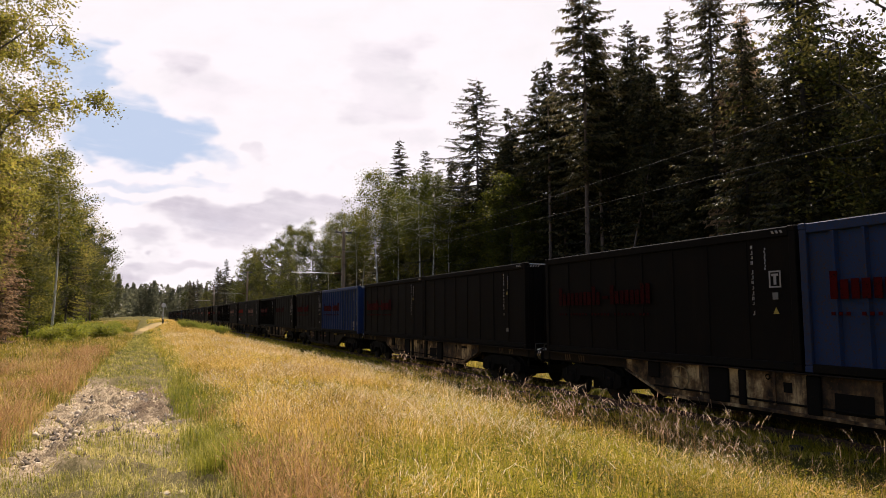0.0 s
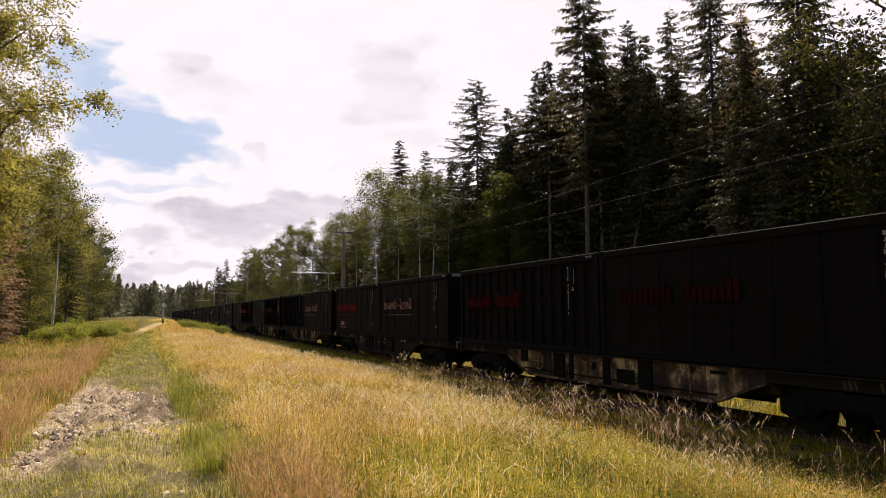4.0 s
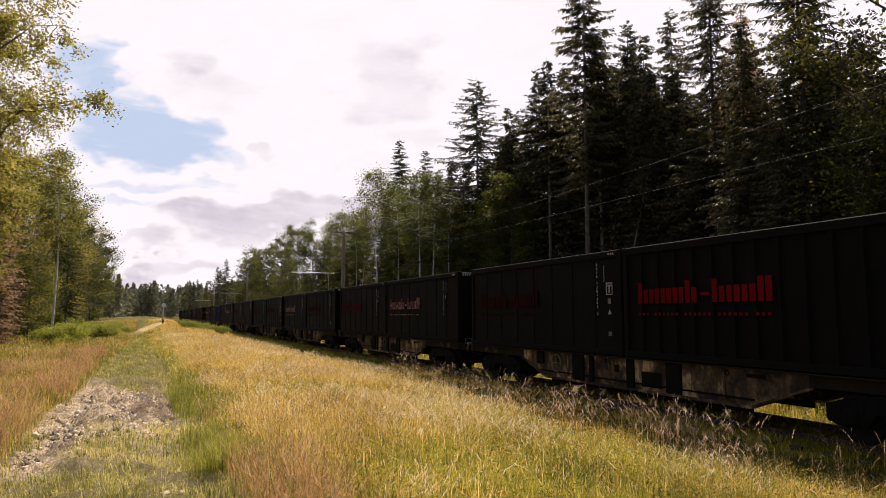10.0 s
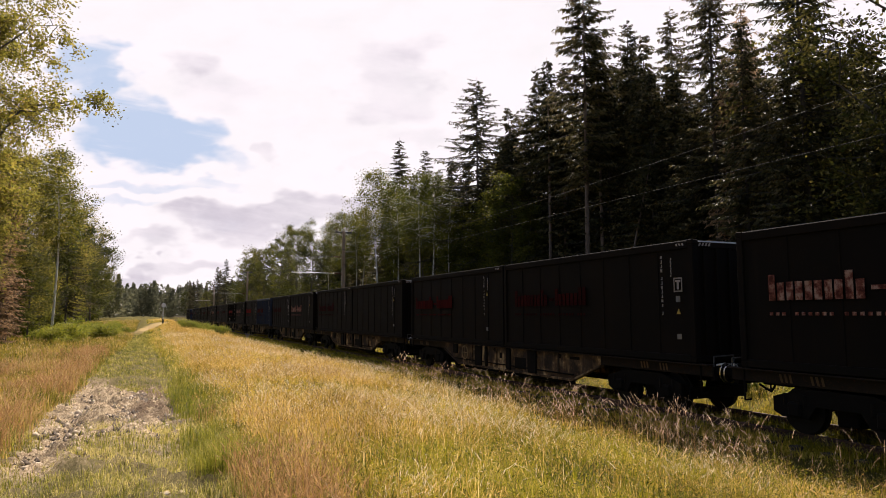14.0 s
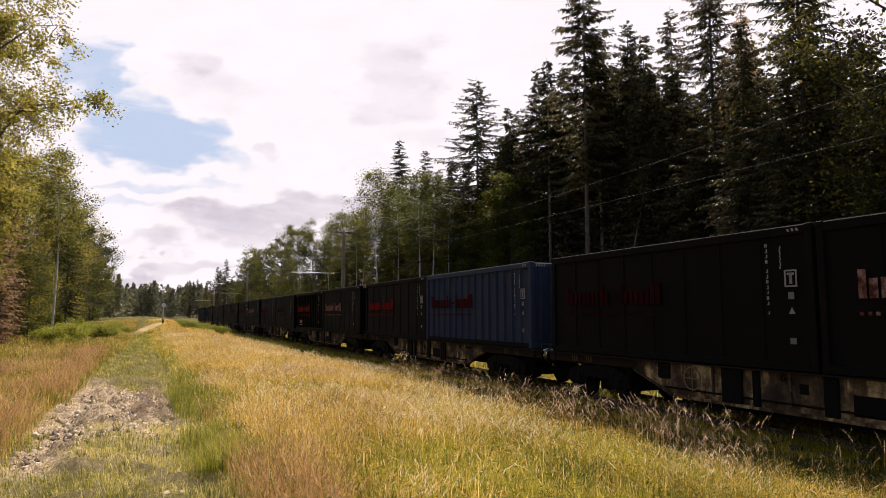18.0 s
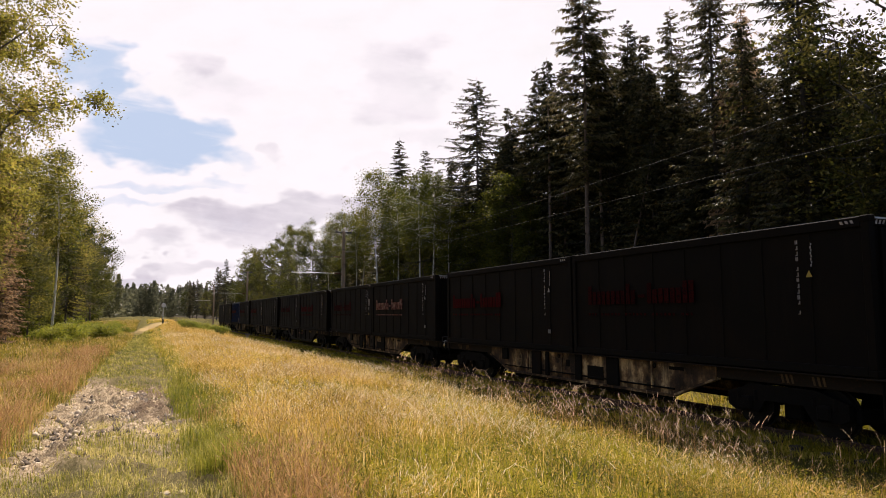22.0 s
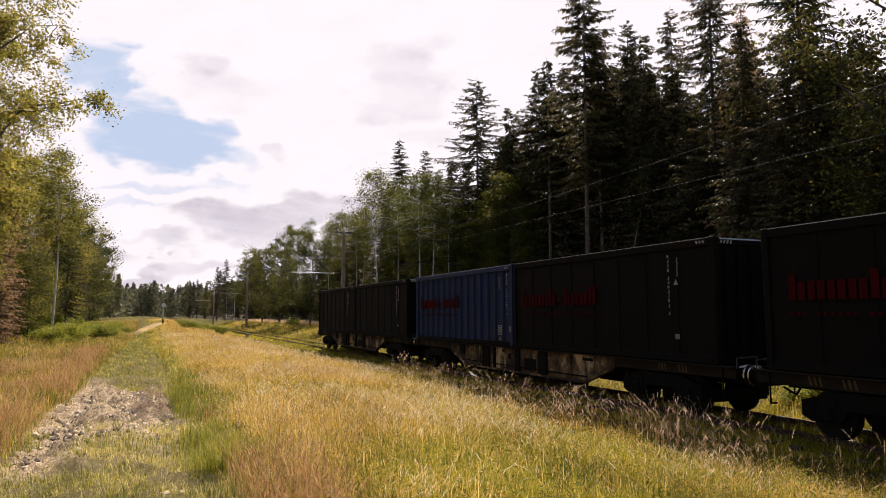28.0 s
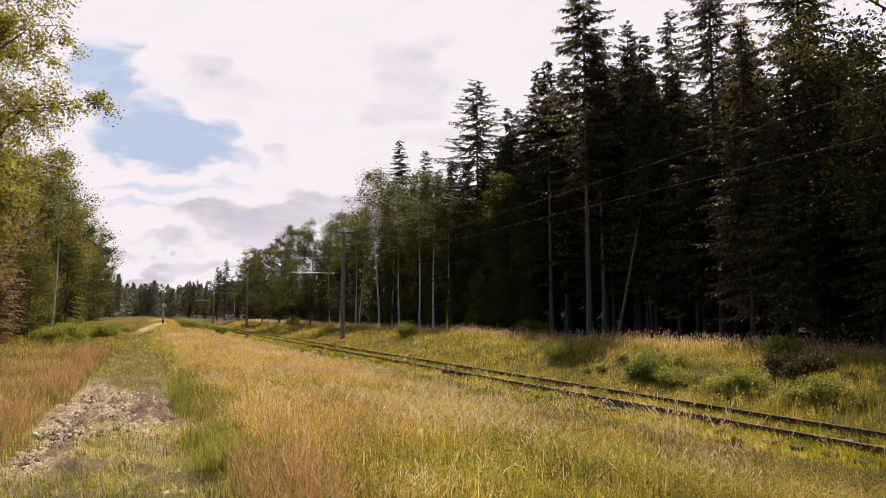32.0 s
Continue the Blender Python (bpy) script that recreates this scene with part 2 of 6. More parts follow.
# ---- mesh helpers ----
def mesh_of(name, verts, faces, mats, idx=None, smooth=False):
    """A mesh from arrays; faces is a list of (k, n) index arrays."""
    me = bpy.data.meshes.new(name)
    verts = np.asarray(verts, np.float32)
    me.vertices.add(len(verts))
    me.vertices.foreach_set("co", verts.ravel())
    loops = np.concatenate([np.asarray(f, np.int32).ravel() for f in faces])
    sizes = np.concatenate([np.full(len(f), np.shape(f)[1], np.int32) for f in faces])
    me.loops.add(len(loops))
    me.loops.foreach_set("vertex_index", loops)
    me.polygons.add(len(sizes))
    me.polygons.foreach_set("loop_start", np.concatenate([[0], np.cumsum(sizes)[:-1]]).astype(np.int32))
    if idx is not None:
        me.polygons.foreach_set("material_index", np.asarray(idx, np.int32))
    if smooth:
        me.polygons.foreach_set("use_smooth", np.ones(len(sizes), bool))
    for m in mats if isinstance(mats, (list, tuple)) else [mats]:
        me.materials.append(m)
    me.update(calc_edges=True)
    return me


def part(name, bm, mat, parent=None, label="", m=None):
    """One mesh object out of a bmesh (or a ready mesh), under a thing or a part."""
    if isinstance(bm, bpy.types.Mesh):
        me = bm
    else:
        me = bpy.data.meshes.new(name)
        bm.normal_update()
        bm.to_mesh(me)
        bm.free()
        me.materials.append(mat)
    ob = new(name, me)
    if parent:
        ob.parent = parent
    if m is not None:
        ob.matrix_basis = m
    if label:
        tagged(ob, label)
    return ob


def box(bm, x0, x1, y0, y1, z0, z1, bevel=0.0):
    made = bmesh.ops.create_cube(bm, size=1.0, matrix=Matrix.LocRotScale(((x0 + x1) / 2, (y0 + y1) / 2, (z0 + z1) / 2), None, (abs(x1 - x0), abs(y1 - y0), abs(z1 - z0))))
    if bevel:
        edges = {e for v in made["verts"] for e in v.link_edges}
        bmesh.ops.bevel(bm, geom=list(edges), offset=bevel, segments=1, affect="EDGES")
    return bm


def boxes(*rows, bevel=0.0):
    bm = bmesh.new()
    for r in rows:
        box(bm, *r, bevel=bevel)
    return bm


def rod(bm, a, b, r, r2=None, seg=8, caps=True):
    a, b = Vector(a), Vector(b)
    m = Matrix.Translation((a + b) / 2) @ (b - a).to_track_quat("Z", "Y").to_matrix().to_4x4()
    bmesh.ops.create_cone(bm, cap_ends=caps, segments=seg, radius1=r, radius2=r if r2 is None else r2, depth=(b - a).length, matrix=m)
    return bm


def ring(bm, centre, axis, r, thick, seg=20, tube=6):
    q = Vector(axis).to_track_quat("Z", "Y").to_matrix()
    loops = []
    for i in range(seg):
        a = 2 * math.pi * i / seg
        row = []
        for j in range(tube):
            c = 2 * math.pi * j / tube
            rr = r + thick * math.cos(c)
            row.append(bm.verts.new(Vector(centre) + q @ Vector((rr * math.cos(a), rr * math.sin(a), thick * math.sin(c)))))
        loops.append(row)
    for i in range(seg):
        for j in range(tube):
            bm.faces.new((loops[i][j], loops[(i + 1) % seg][j], loops[(i + 1) % seg][(j + 1) % tube], loops[i][(j + 1) % tube]))
    return bm


def prism(bm, outline, x0, x1):
    """A plate cut along an outline of (y, z), from x0 to x1."""
    a = [bm.verts.new((x0, y, z)) for y, z in outline]
    b = [bm.verts.new((x1, y, z)) for y, z in outline]
    bm.faces.new(a[::-1])
    bm.faces.new(b)
    for i in range(len(a)):
        j = (i + 1) % len(a)
        bm.faces.new((a[i], a[j], b[j], b[i]))
    bmesh.ops.recalc_face_normals(bm, faces=bm.faces[:])
    return bm


def thing(name, label, category, m, group="", kind=""):
    ob = new(name)
    ob.empty_display_size = 0.2
    ob.matrix_basis = m
    return tagged(ob, label, category, group, kind)


# ---- ground ----
rng = np.random.default_rng(7)


def smooth(x, a, b):
    t = np.clip((np.asarray(x, float) - a) / (b - a), 0, 1)
    return t * t * (3 - 2 * t)


def wavy(l, b, s, seed=0.0):
    """Soft unevenness, the same on every build."""
    return (np.sin(l * s * 1.0 + seed + 1.7 * np.sin(b * s * 0.6 + seed)) + np.sin(b * s * 0.83 + 2.1 * seed + 1.3 * np.sin(l * s * 0.9)) + np.sin((l + b) * s * 0.57 + seed * 3.3)) / 3


def land(l, b):
    """Height of the ground over the rails' top."""
    l, b = np.asarray(l, float), np.asarray(b, float)
    z = 0.62 - 0.90 * smooth(l, 2.0, 10.5) - 0.05 * smooth(l, -3, -9)
    z = z + 0.88 * smooth(l, 14.4, 19.0) + 0.14 * smooth(l, 18.0, 23.0) + 0.25 * smooth(l, 25.0, 32.0) + 0.9 * smooth(l, 32, 75)
    z = z + 9.0 * smooth(l, 60, 115) * (1 - smooth(b, 150, 260))
    z = z + 0.10 * wavy(l, b, 0.35) * (1 - np.exp(-((l - TRACK) / 2.2) ** 2)) + 0.03 * wavy(l, b, 1.6, 2.0)
    # the rise at the crossing
    z = z + 0.75 * smooth(b, 52, 118) * (1 - smooth(b, 165, 240)) * np.exp(-((l + 1.0) / 12.0) ** 2) * (1 - smooth(l, 7.0, 11.5))
    # wheel ruts of the track
    for c, d in ((-1.05, 0.10), (0.30, 0.07)):
        z = z - d * np.exp(-((l - c - 0.12 * np.sin(b * 0.35)) / 0.30) ** 2)
    return z


def bareness(l, b):
    """How far the dirt track is bare of grass: a churned patch, the pale rut beside it and gaps nearer by."""
    n = 0.5 * wavy(l, b, 2.1, 15.0) + 0.5 * wavy(l, b, 5.5, 4.0)
    main = smooth(b + 2.8 * n, 9.8, 12.6) * (1 - smooth(b + 3.4 * n, 16.8, 19.4)) * smooth(l + 0.35 * n, -1.8, -1.35) * (1 - smooth(l + 0.5 * n, 0.15, 0.75))
    main = main * (1 - 0.65 * smooth(wavy(l, b, 3.3, 9.0), 0.1, 0.45) * (1 - smooth(b, 11.0, 13.5)))
    rut = 1.3 * np.exp(-((l + 1.14 + 0.10 * np.sin(b * 0.35) + 0.12 * n) / 0.24) ** 2) * smooth(b, 7.8, 9.4) * (1 - smooth(b + 2 * n, 20.0, 23.0))
    second = 0.9 * np.exp(-((l + 0.72 + 0.2 * n) / 0.16) ** 2) * smooth(b, 16, 17) * (1 - smooth(b + n, 20.5, 22.5))
    near = 0.6 * smooth(n, 0.15, 0.5) * smooth(b, 6.0, 7.5) * (1 - smooth(b, 11.5, 13.5)) * smooth(l, -1.3, -0.9) * (1 - smooth(l, 0.4, 0.9))
    return np.clip(np.maximum.reduce([main, rut, second, near]), 0, 1)


def lines(*runs):
    out = []
    for a, b, n in runs:
        out += list(np.linspace(a, b, n, endpoint=False))
    return np.array(out)


ls = lines((-3000, -300, 8), (-300, -30, 14), (-30, -4, 30), (-4, 4, 100), (4, 22, 50), (22, 60, 30), (60, 300, 12), (300, 3001, 8))
bs = lines((-3000, -100, 8), (-100, -6, 16), (-6, 4, 20), (4, 26, 190), (26, 60, 80), (60, 260, 100), (260, 600, 20), (600, 4001, 10))
gl, gb = np.meshgrid(ls, bs)
gz = land(gl, gb)
near_path = np.exp(-((gl + 0.3) / 1.6) ** 2) * (gb > 3) * (gb < 60)
gz = gz + near_path * 0.045 * bareness(gl, gb) * np.sin(7.5 * gl + 0.9 * np.sin(gb * 0.7) + 0.5)
gz = gz + near_path * (0.06 + 0.16 * bareness(gl, gb)) * np.array([noise.fractal((x * 2.6, y * 2.6, 0.0), 0.5, 2.0, 5) for x, y in zip(gl.ravel(), gb.ravel())]).reshape(gl.shape)
idx = np.arange(gl.size).reshape(gl.shape)
quads = np.stack([idx[:-1, :-1].ravel(), idx[:-1, 1:].ravel(), idx[1:, 1:].ravel(), idx[1:, :-1].ravel()], 1)

k = Nodes("meadow_soil")
xyz = k.n("ShaderNodeSeparateXYZ")
k.t.links.new(k.obj(), xyz.inputs[0])
L, B = xyz.outputs[0], xyz.outputs[1]
n1, n2, n3 = k.noise(0.5, 5), k.noise(4, 6, 0.7), k.noise(28, 5, 0.75)
base = k.ramp(n1, (0.3, (0.055, 0.052, 0.009)), (0.5, (0.09, 0.075, 0.014)), (0.7, (0.14, 0.10, 0.024)))
base = k.mix(k.math("MULTIPLY", k.step(n2, 0.45, 0.7), 0.6), base, (0.07, 0.07, 0.02))
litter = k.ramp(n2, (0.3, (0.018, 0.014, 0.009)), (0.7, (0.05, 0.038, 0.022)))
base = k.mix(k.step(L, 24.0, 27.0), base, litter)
soil = k.ramp(n3, (0.32, (0.07, 0.048, 0.026)), (0.47, (0.37, 0.275, 0.165)), (0.64, (0.66, 0.535, 0.37)))
soil = k.mix(k.math("MULTIPLY", k.step(k.noise(2.2, 6, 0.75), 0.48, 0.6), 0.6), soil, (0.07, 0.05, 0.034))
wob = k.math("ADD", L, k.math("MULTIPLY", k.math("SUBTRACT", k.noise(0.9, 5, 0.7), 0.5), 1.6))
on = k.math("MULTIPLY", k.step(wob, -1.9, -1.4), k.math("SUBTRACT", 1.0, k.step(wob, 0.6, 1.0)))
brown = k.math("MULTIPLY", k.step(wob, -0.45, 0.1), k.math("MULTIPLY", k.step(B, 12.0, 14.0), k.step(k.noise(3.2, 5, 0.7), 0.36, 0.52)))
soil = k.mix(k.math("MULTIPLY", brown, 0.75), soil, (0.11, 0.068, 0.046))
bare = k.math("MULTIPLY", k.step(k.math("ADD", B, k.math("MULTIPLY", k.math("SUBTRACT", n2, 0.5), 5.0)), 8.0, 10.5), k.math("SUBTRACT", 1.0, k.step(B, 18.8, 20.5)))
rut = k.math("MULTIPLY", k.step(k.math("ABSOLUTE", k.math("ADD", L, 1.14)), 0.42, 0.18), k.math("MULTIPLY", k.step(B, 7.6, 9.0), k.math("SUBTRACT", 1.0, k.step(B, 20.5, 23.5))))
track_on = k.math("MAXIMUM", k.math("MULTIPLY", on, bare), rut)
bend = k.math("SUBTRACT", k.math("MULTIPLY", k.math("POWER", k.math("MAXIMUM", k.math("DIVIDE", k.math("SUBTRACT", B, 58.0), 80.0), 0.0), 1.6), 8.0), 1.0)
sand = k.math("MULTIPLY", k.step(B, 62, 76), k.math("SUBTRACT", 1.0, k.step(B, 150, 190)))
sand = k.math("MULTIPLY", sand, k.step(k.math("ABSOLUTE", k.math("SUBTRACT", k.math("ADD", L, k.math("MULTIPLY", k.math("SUBTRACT", n1, 0.5), 1.5)), bend)), k.math("ADD", 0.7, k.math("MULTIPLY", k.step(B, 70, 120), 1.1)), 0.35))
trod = k.mix(n2, (0.11, 0.095, 0.03), (0.24, 0.19, 0.10))
col = k.mix(track_on, k.mix(k.math("MULTIPLY", on, k.step(B, 45, 25)), base, trod), soil)
col = k.mix(k.math("MULTIPLY", sand, 0.85), col, (0.36, 0.26, 0.12))
k.bump(k.math("ADD", n3, k.math("MULTIPLY", n2, 1.5)), 0.9, 0.09)
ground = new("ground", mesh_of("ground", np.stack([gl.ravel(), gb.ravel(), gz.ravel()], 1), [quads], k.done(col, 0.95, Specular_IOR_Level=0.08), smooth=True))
ground.matrix_basis = at(0, 0)
tagged(ground, "uneven meadow soil with a rutted dirt track, sloping to the railway", "ground", kind="structure")


# ---- sky with clouds, far behind everything ----
def sky_backdrop():
    k = Nodes("cloudy_sky")
    xyz = k.n("ShaderNodeSeparateXYZ")
    k.t.links.new(k.obj(), xyz.inputs[0])
    U, V = k.math("DIVIDE", xyz.outputs[0], xyz.outputs[1]), k.math("DIVIDE", xyz.outputs[2], xyz.outputs[1])
    p = k.n("ShaderNodeCombineXYZ")
    k.put(p, 0, U), k.put(p, 1, k.math("MULTIPLY", V, 1.8))
    vec = p.outputs[0]
    warp = k.noise(5.5, 4, 0.55, vec, "Color")
    ws = k.n("ShaderNodeSeparateXYZ")
    k.t.links.new(warp, ws.inputs[0])
    u = k.math("ADD", U, k.math("MULTIPLY", k.math("SUBTRACT", ws.outputs[0], 0.5), 0.34))
    v = k.math("ADD", V, k.math("MULTIPLY", k.math("SUBTRACT", ws.outputs[1], 0.5), 0.17))

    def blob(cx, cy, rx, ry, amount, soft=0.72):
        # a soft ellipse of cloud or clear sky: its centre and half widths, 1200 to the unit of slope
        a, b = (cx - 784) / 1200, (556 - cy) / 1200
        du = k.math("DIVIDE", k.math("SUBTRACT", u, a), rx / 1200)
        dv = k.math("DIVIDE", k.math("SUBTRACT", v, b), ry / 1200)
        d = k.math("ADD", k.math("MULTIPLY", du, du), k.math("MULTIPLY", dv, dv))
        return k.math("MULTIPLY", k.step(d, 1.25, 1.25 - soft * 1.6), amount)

    def total(items):
        s = blob(*items[0])
        for it in items[1:]:
            s = k.math("ADD", s, blob(*it))
        return k.math("MINIMUM", s, 1.0)

    q = k.n("ShaderNodeCombineXYZ")
    k.put(q, 0, k.math("MULTIPLY", U, 1.0)), k.put(q, 1, k.math("ADD", k.math("MULTIPLY", V, 6.5), k.math("MULTIPLY", U, 1.1)))
    torn, soft_torn, wisp = k.noise(7.0, 8, 0.55, vec), k.noise(5.0, 7, 0.5, vec), k.noise(4.2, 6, 0.55, q.outputs[0])
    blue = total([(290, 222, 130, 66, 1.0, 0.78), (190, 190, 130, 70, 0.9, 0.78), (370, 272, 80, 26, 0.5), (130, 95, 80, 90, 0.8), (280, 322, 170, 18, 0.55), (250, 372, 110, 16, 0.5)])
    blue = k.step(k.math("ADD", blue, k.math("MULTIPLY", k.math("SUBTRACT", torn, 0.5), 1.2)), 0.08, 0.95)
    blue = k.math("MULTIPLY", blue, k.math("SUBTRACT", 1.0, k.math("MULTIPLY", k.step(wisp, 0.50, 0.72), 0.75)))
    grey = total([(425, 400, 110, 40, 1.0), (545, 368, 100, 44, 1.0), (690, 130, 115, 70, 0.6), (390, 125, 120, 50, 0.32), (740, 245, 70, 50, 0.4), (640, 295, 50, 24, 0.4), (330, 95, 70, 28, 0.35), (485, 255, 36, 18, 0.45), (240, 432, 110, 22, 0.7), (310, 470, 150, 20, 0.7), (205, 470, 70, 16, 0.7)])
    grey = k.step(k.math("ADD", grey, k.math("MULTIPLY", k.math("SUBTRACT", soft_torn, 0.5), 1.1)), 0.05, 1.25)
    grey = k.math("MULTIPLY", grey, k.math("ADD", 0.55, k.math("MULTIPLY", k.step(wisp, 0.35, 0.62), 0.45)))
    puff = k.noise(9.0, 7, 0.6, vec)
    white = k.ramp(puff, (0.3, (0.94, 0.95, 0.99)), (0.55, (1.0, 0.99, 1.04)))
    shade = k.ramp(puff, (0.3, (0.50, 0.485, 0.58)), (0.68, (0.72, 0.70, 0.79)))
    col = k.mix(grey, white, shade)
    col = k.mix(blue, col, (0.53, 0.675, 0.885))
    em = k.n("ShaderNodeEmission", Strength=SKY_GLOW)
    k.t.links.new(col, em.inputs["Color"])
    k.t.links.new(em.outputs[0], k.t.nodes["Material Output"].inputs["Surface"])
    az = np.radians(np.linspace(-75, 75, 61))
    el = np.radians(np.linspace(-2, 40, 19))
    A, E = np.meshgrid(az, el)
    R = 3600.0
    P = np.stack([R * np.sin(A), R * np.cos(A), R * np.tan(E)], -1).reshape(-1, 3)
    i = np.arange(A.size).reshape(A.shape)
    q = np.stack([i[:-1, :-1].ravel(), i[1:, :-1].ravel(), i[1:, 1:].ravel(), i[:-1, 1:].ravel()], 1)
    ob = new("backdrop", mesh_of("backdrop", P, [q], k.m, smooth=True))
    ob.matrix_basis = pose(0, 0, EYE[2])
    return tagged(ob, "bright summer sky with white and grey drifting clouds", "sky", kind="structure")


SKY_GLOW = 0.545
backdrop = sky_backdrop()


# ---- railway ----
def railway():
    ob = thing("railway_track", "rusty rails on old sleepers, overgrown with weeds", "railway", at(TRACK, 0), kind="structure")
    prof = [(-0.07, -0.17), (0.07, -0.17), (0.07, -0.155), (0.012, -0.135), (0.012, -0.045), (0.036, -0.035), (0.036, -0.004), (0.028, 0.0), (-0.028, 0.0), (-0.036, -0.004), (-0.036, -0.035), (-0.012, -0.045), (-0.012, -0.135), (-0.07, -0.155)]
    for side in (-0.753, 0.753):
        for y0, y1 in [(-60, 0), (0, 30), (30, 60), (60, 120), (120, 240), (240, 480)]:
            bm = bmesh.new()
            a = [bm.verts.new((side + x, y0 + 0.006, z)) for x, z in prof]
            b = [bm.verts.new((side + x, y1 - 0.006, z)) for x, z in prof]
            for i in range(len(a)):
                j = (i + 1) % len(a)
                bm.faces.new((a[i], a[j], b[j], b[i]))
            bmesh.ops.recalc_face_normals(bm, faces=bm.faces[:])
            part("rail", bm, MAT["rail"], ob)
    me = None
    for i in range(120):
        if me is None:
            bm = boxes((-1.3, 1.3, -0.12, 0.12, -0.34, -0.185), bevel=0.015)
            first = part("sleeper", bm, MAT["sleeper"], ob, m=pose(0, -8, 0))
            me = first.data
        else:
            part("sleeper", me, None, ob, m=pose(rng.normal(0, 0.03), -8 + 0.65 * i, rng.normal(-0.01, 0.012), 0, 0, rng.normal(0, 0.8)))
    return ob


railway()


def mast(b, l=15.9, arm=True):
    ob = thing("catenary_mast", "weathered timber overhead line mast with a steel bracket arm", "mast", at(l, b, float(land(l, b))), "masts along the railway")
    h = 9.9
    bm = bmesh.new()
    rod(bm, (0, 0, -0.4), (0, 0, h), 0.20, 0.14, 14)
    part("pole", bm, MAT["mast"], ob)
    for z in (3.4, 6.9, 8.2):
        part("iron_band", ring(bmesh.new(), (0, 0, z), (0, 0, 1), 0.178, 0.018, 16, 4), MAT["iron"], ob)
    part("crossarm", boxes((-0.75, 0.75, -0.07, 0.07, h - 0.22, h - 0.08), bevel=0.01), MAT["iron"], ob)
    for x in (-0.68, 0.68):
        bm = rod(bmesh.new(), (x, 0, h - 0.08), (x, 0, h + 0.03), 0.03)
        for i in range(3):
            rod(bm, (x, 0, h + 0.03 + 0.06 * i), (x, 0, h + 0.08 + 0.06 * i), 0.075, 0.04, 12)
        part("insulator", bm, MAT["ceramic"], ob)
    if arm:
        part("bracket_tube", rod(bmesh.new(), (-0.9, 0, 6.1), (-4.6, 0, 6.12), 0.025), MAT["galv"], ob)
        part("stay", rod(bmesh.new(), (-0.9, 0, 6.25), (-3.3, 0, 7.5), 0.018), MAT["iron"], ob)
        part("stay", rod(bmesh.new(), (-0.2, 0, 7.6), (-3.3, 0, 7.5), 0.018), MAT["iron"], ob)
        part("registration_arm", rod(bmesh.new(), (-4.5, 0, 6.1), (-3.0, 0, 5.75), 0.018), MAT["iron"], ob)
        for z in (6.1, 7.55):
            bm = rod(bmesh.new(), (-0.15, 0, z), (-0.9, 0, z), 0.03)
            for i in range(5):
                rod(bm, (-0.3 - 0.1 * i, 0, z), (-0.36 - 0.1 * i, 0, z), 0.08, 0.05, 10)
            part("insulator", bm, MAT["ceramic"], ob)
    return ob


for b in (-3.5, 58.5, 121.0, 184.0):
    mast(b)


def wire(name, label, pts, r):
    cu = bpy.data.curves.new(name, "CURVE")
    cu.dimensions, cu.bevel_depth, cu.bevel_resolution = "3D", r, 1
    sp = cu.splines.new("POLY")
    sp.points.add(len(pts) - 1)
    for p, q in zip(sp.points, pts):
        p.co = (*q, 1)
    cu.materials.append(MAT["wire"])
    ob = new(name, cu)
    ob.matrix_basis = at(TRACK, 0)
    return tagged(ob, label, "wire", "overhead wires")


hang = []
for a, b in ((-66.0, -3.5), (-3.5, 58.5), (58.5, 121.0), (121.0, 184.0)):
    for i in range(17):
        f = i / 16
        hang.append((0.05, a + (b - a) * f, 7.35 - 0.95 * 4 * f * (1 - f)))
wire("messenger_wire", "thin dull messenger wire sagging between masts", hang, 0.0075)
wire("contact_wire", "thin dull contact wire over the railway track", [(0.0, y, 5.78) for y in np.linspace(-66, 184, 60)], 0.0075)


# ---- train ----
def strokes(rows):
    """Flat raised bars on the camera's side: rows of y0, y1, z0, z1."""
    bm = bmesh.new()
    for y0, y1, z0, z1 in rows:
        box(bm, -1.2285, -1.218, y0, y1, z0, z1)
    return bm


def word_bars(y, z, h, w):
    """Pairs of plain upright bars in a row towards the train's front (-y), some of them taller, and one short dash; w: the whole width."""
    cell = w / 10.0
    out = []
    for i, kind in enumerate("tllltdtllT"):
        y0 = y - i * cell
        if kind == "d":
            out.append([(y0 - cell * 0.8, y0 - cell * 0.15, z + h * 0.30, z + h * 0.45)])
            continue
        first, second = {"t": (h, h * 0.68), "l": (h * 0.70, h * 0.70), "T": (h, h)}[kind]
        out.append([(y0 - cell * 0.36, y0, z, z + first), (y0 - cell * 0.86, y0 - cell * 0.48, z, z + second)])
    return out


LEN, HIGH, BOT = 9.12, 2.86, 1.25


def prism_y(bm, outline, y0, y1):
    """An outline in x and z, carried from y0 to y1."""
    a = [bm.verts.new((x, y0, z)) for x, z in outline]
    b = [bm.verts.new((x, y1, z)) for x, z in outline]
    n = len(a)
    bm.faces.new(a), bm.faces.new(b[::-1])
    for i in range(n):
        bm.faces.new((a[i], b[i], b[(i + 1) % n], a[(i + 1) % n]))
    bmesh.ops.recalc_face_normals(bm, faces=bm.faces[:])
    return bm


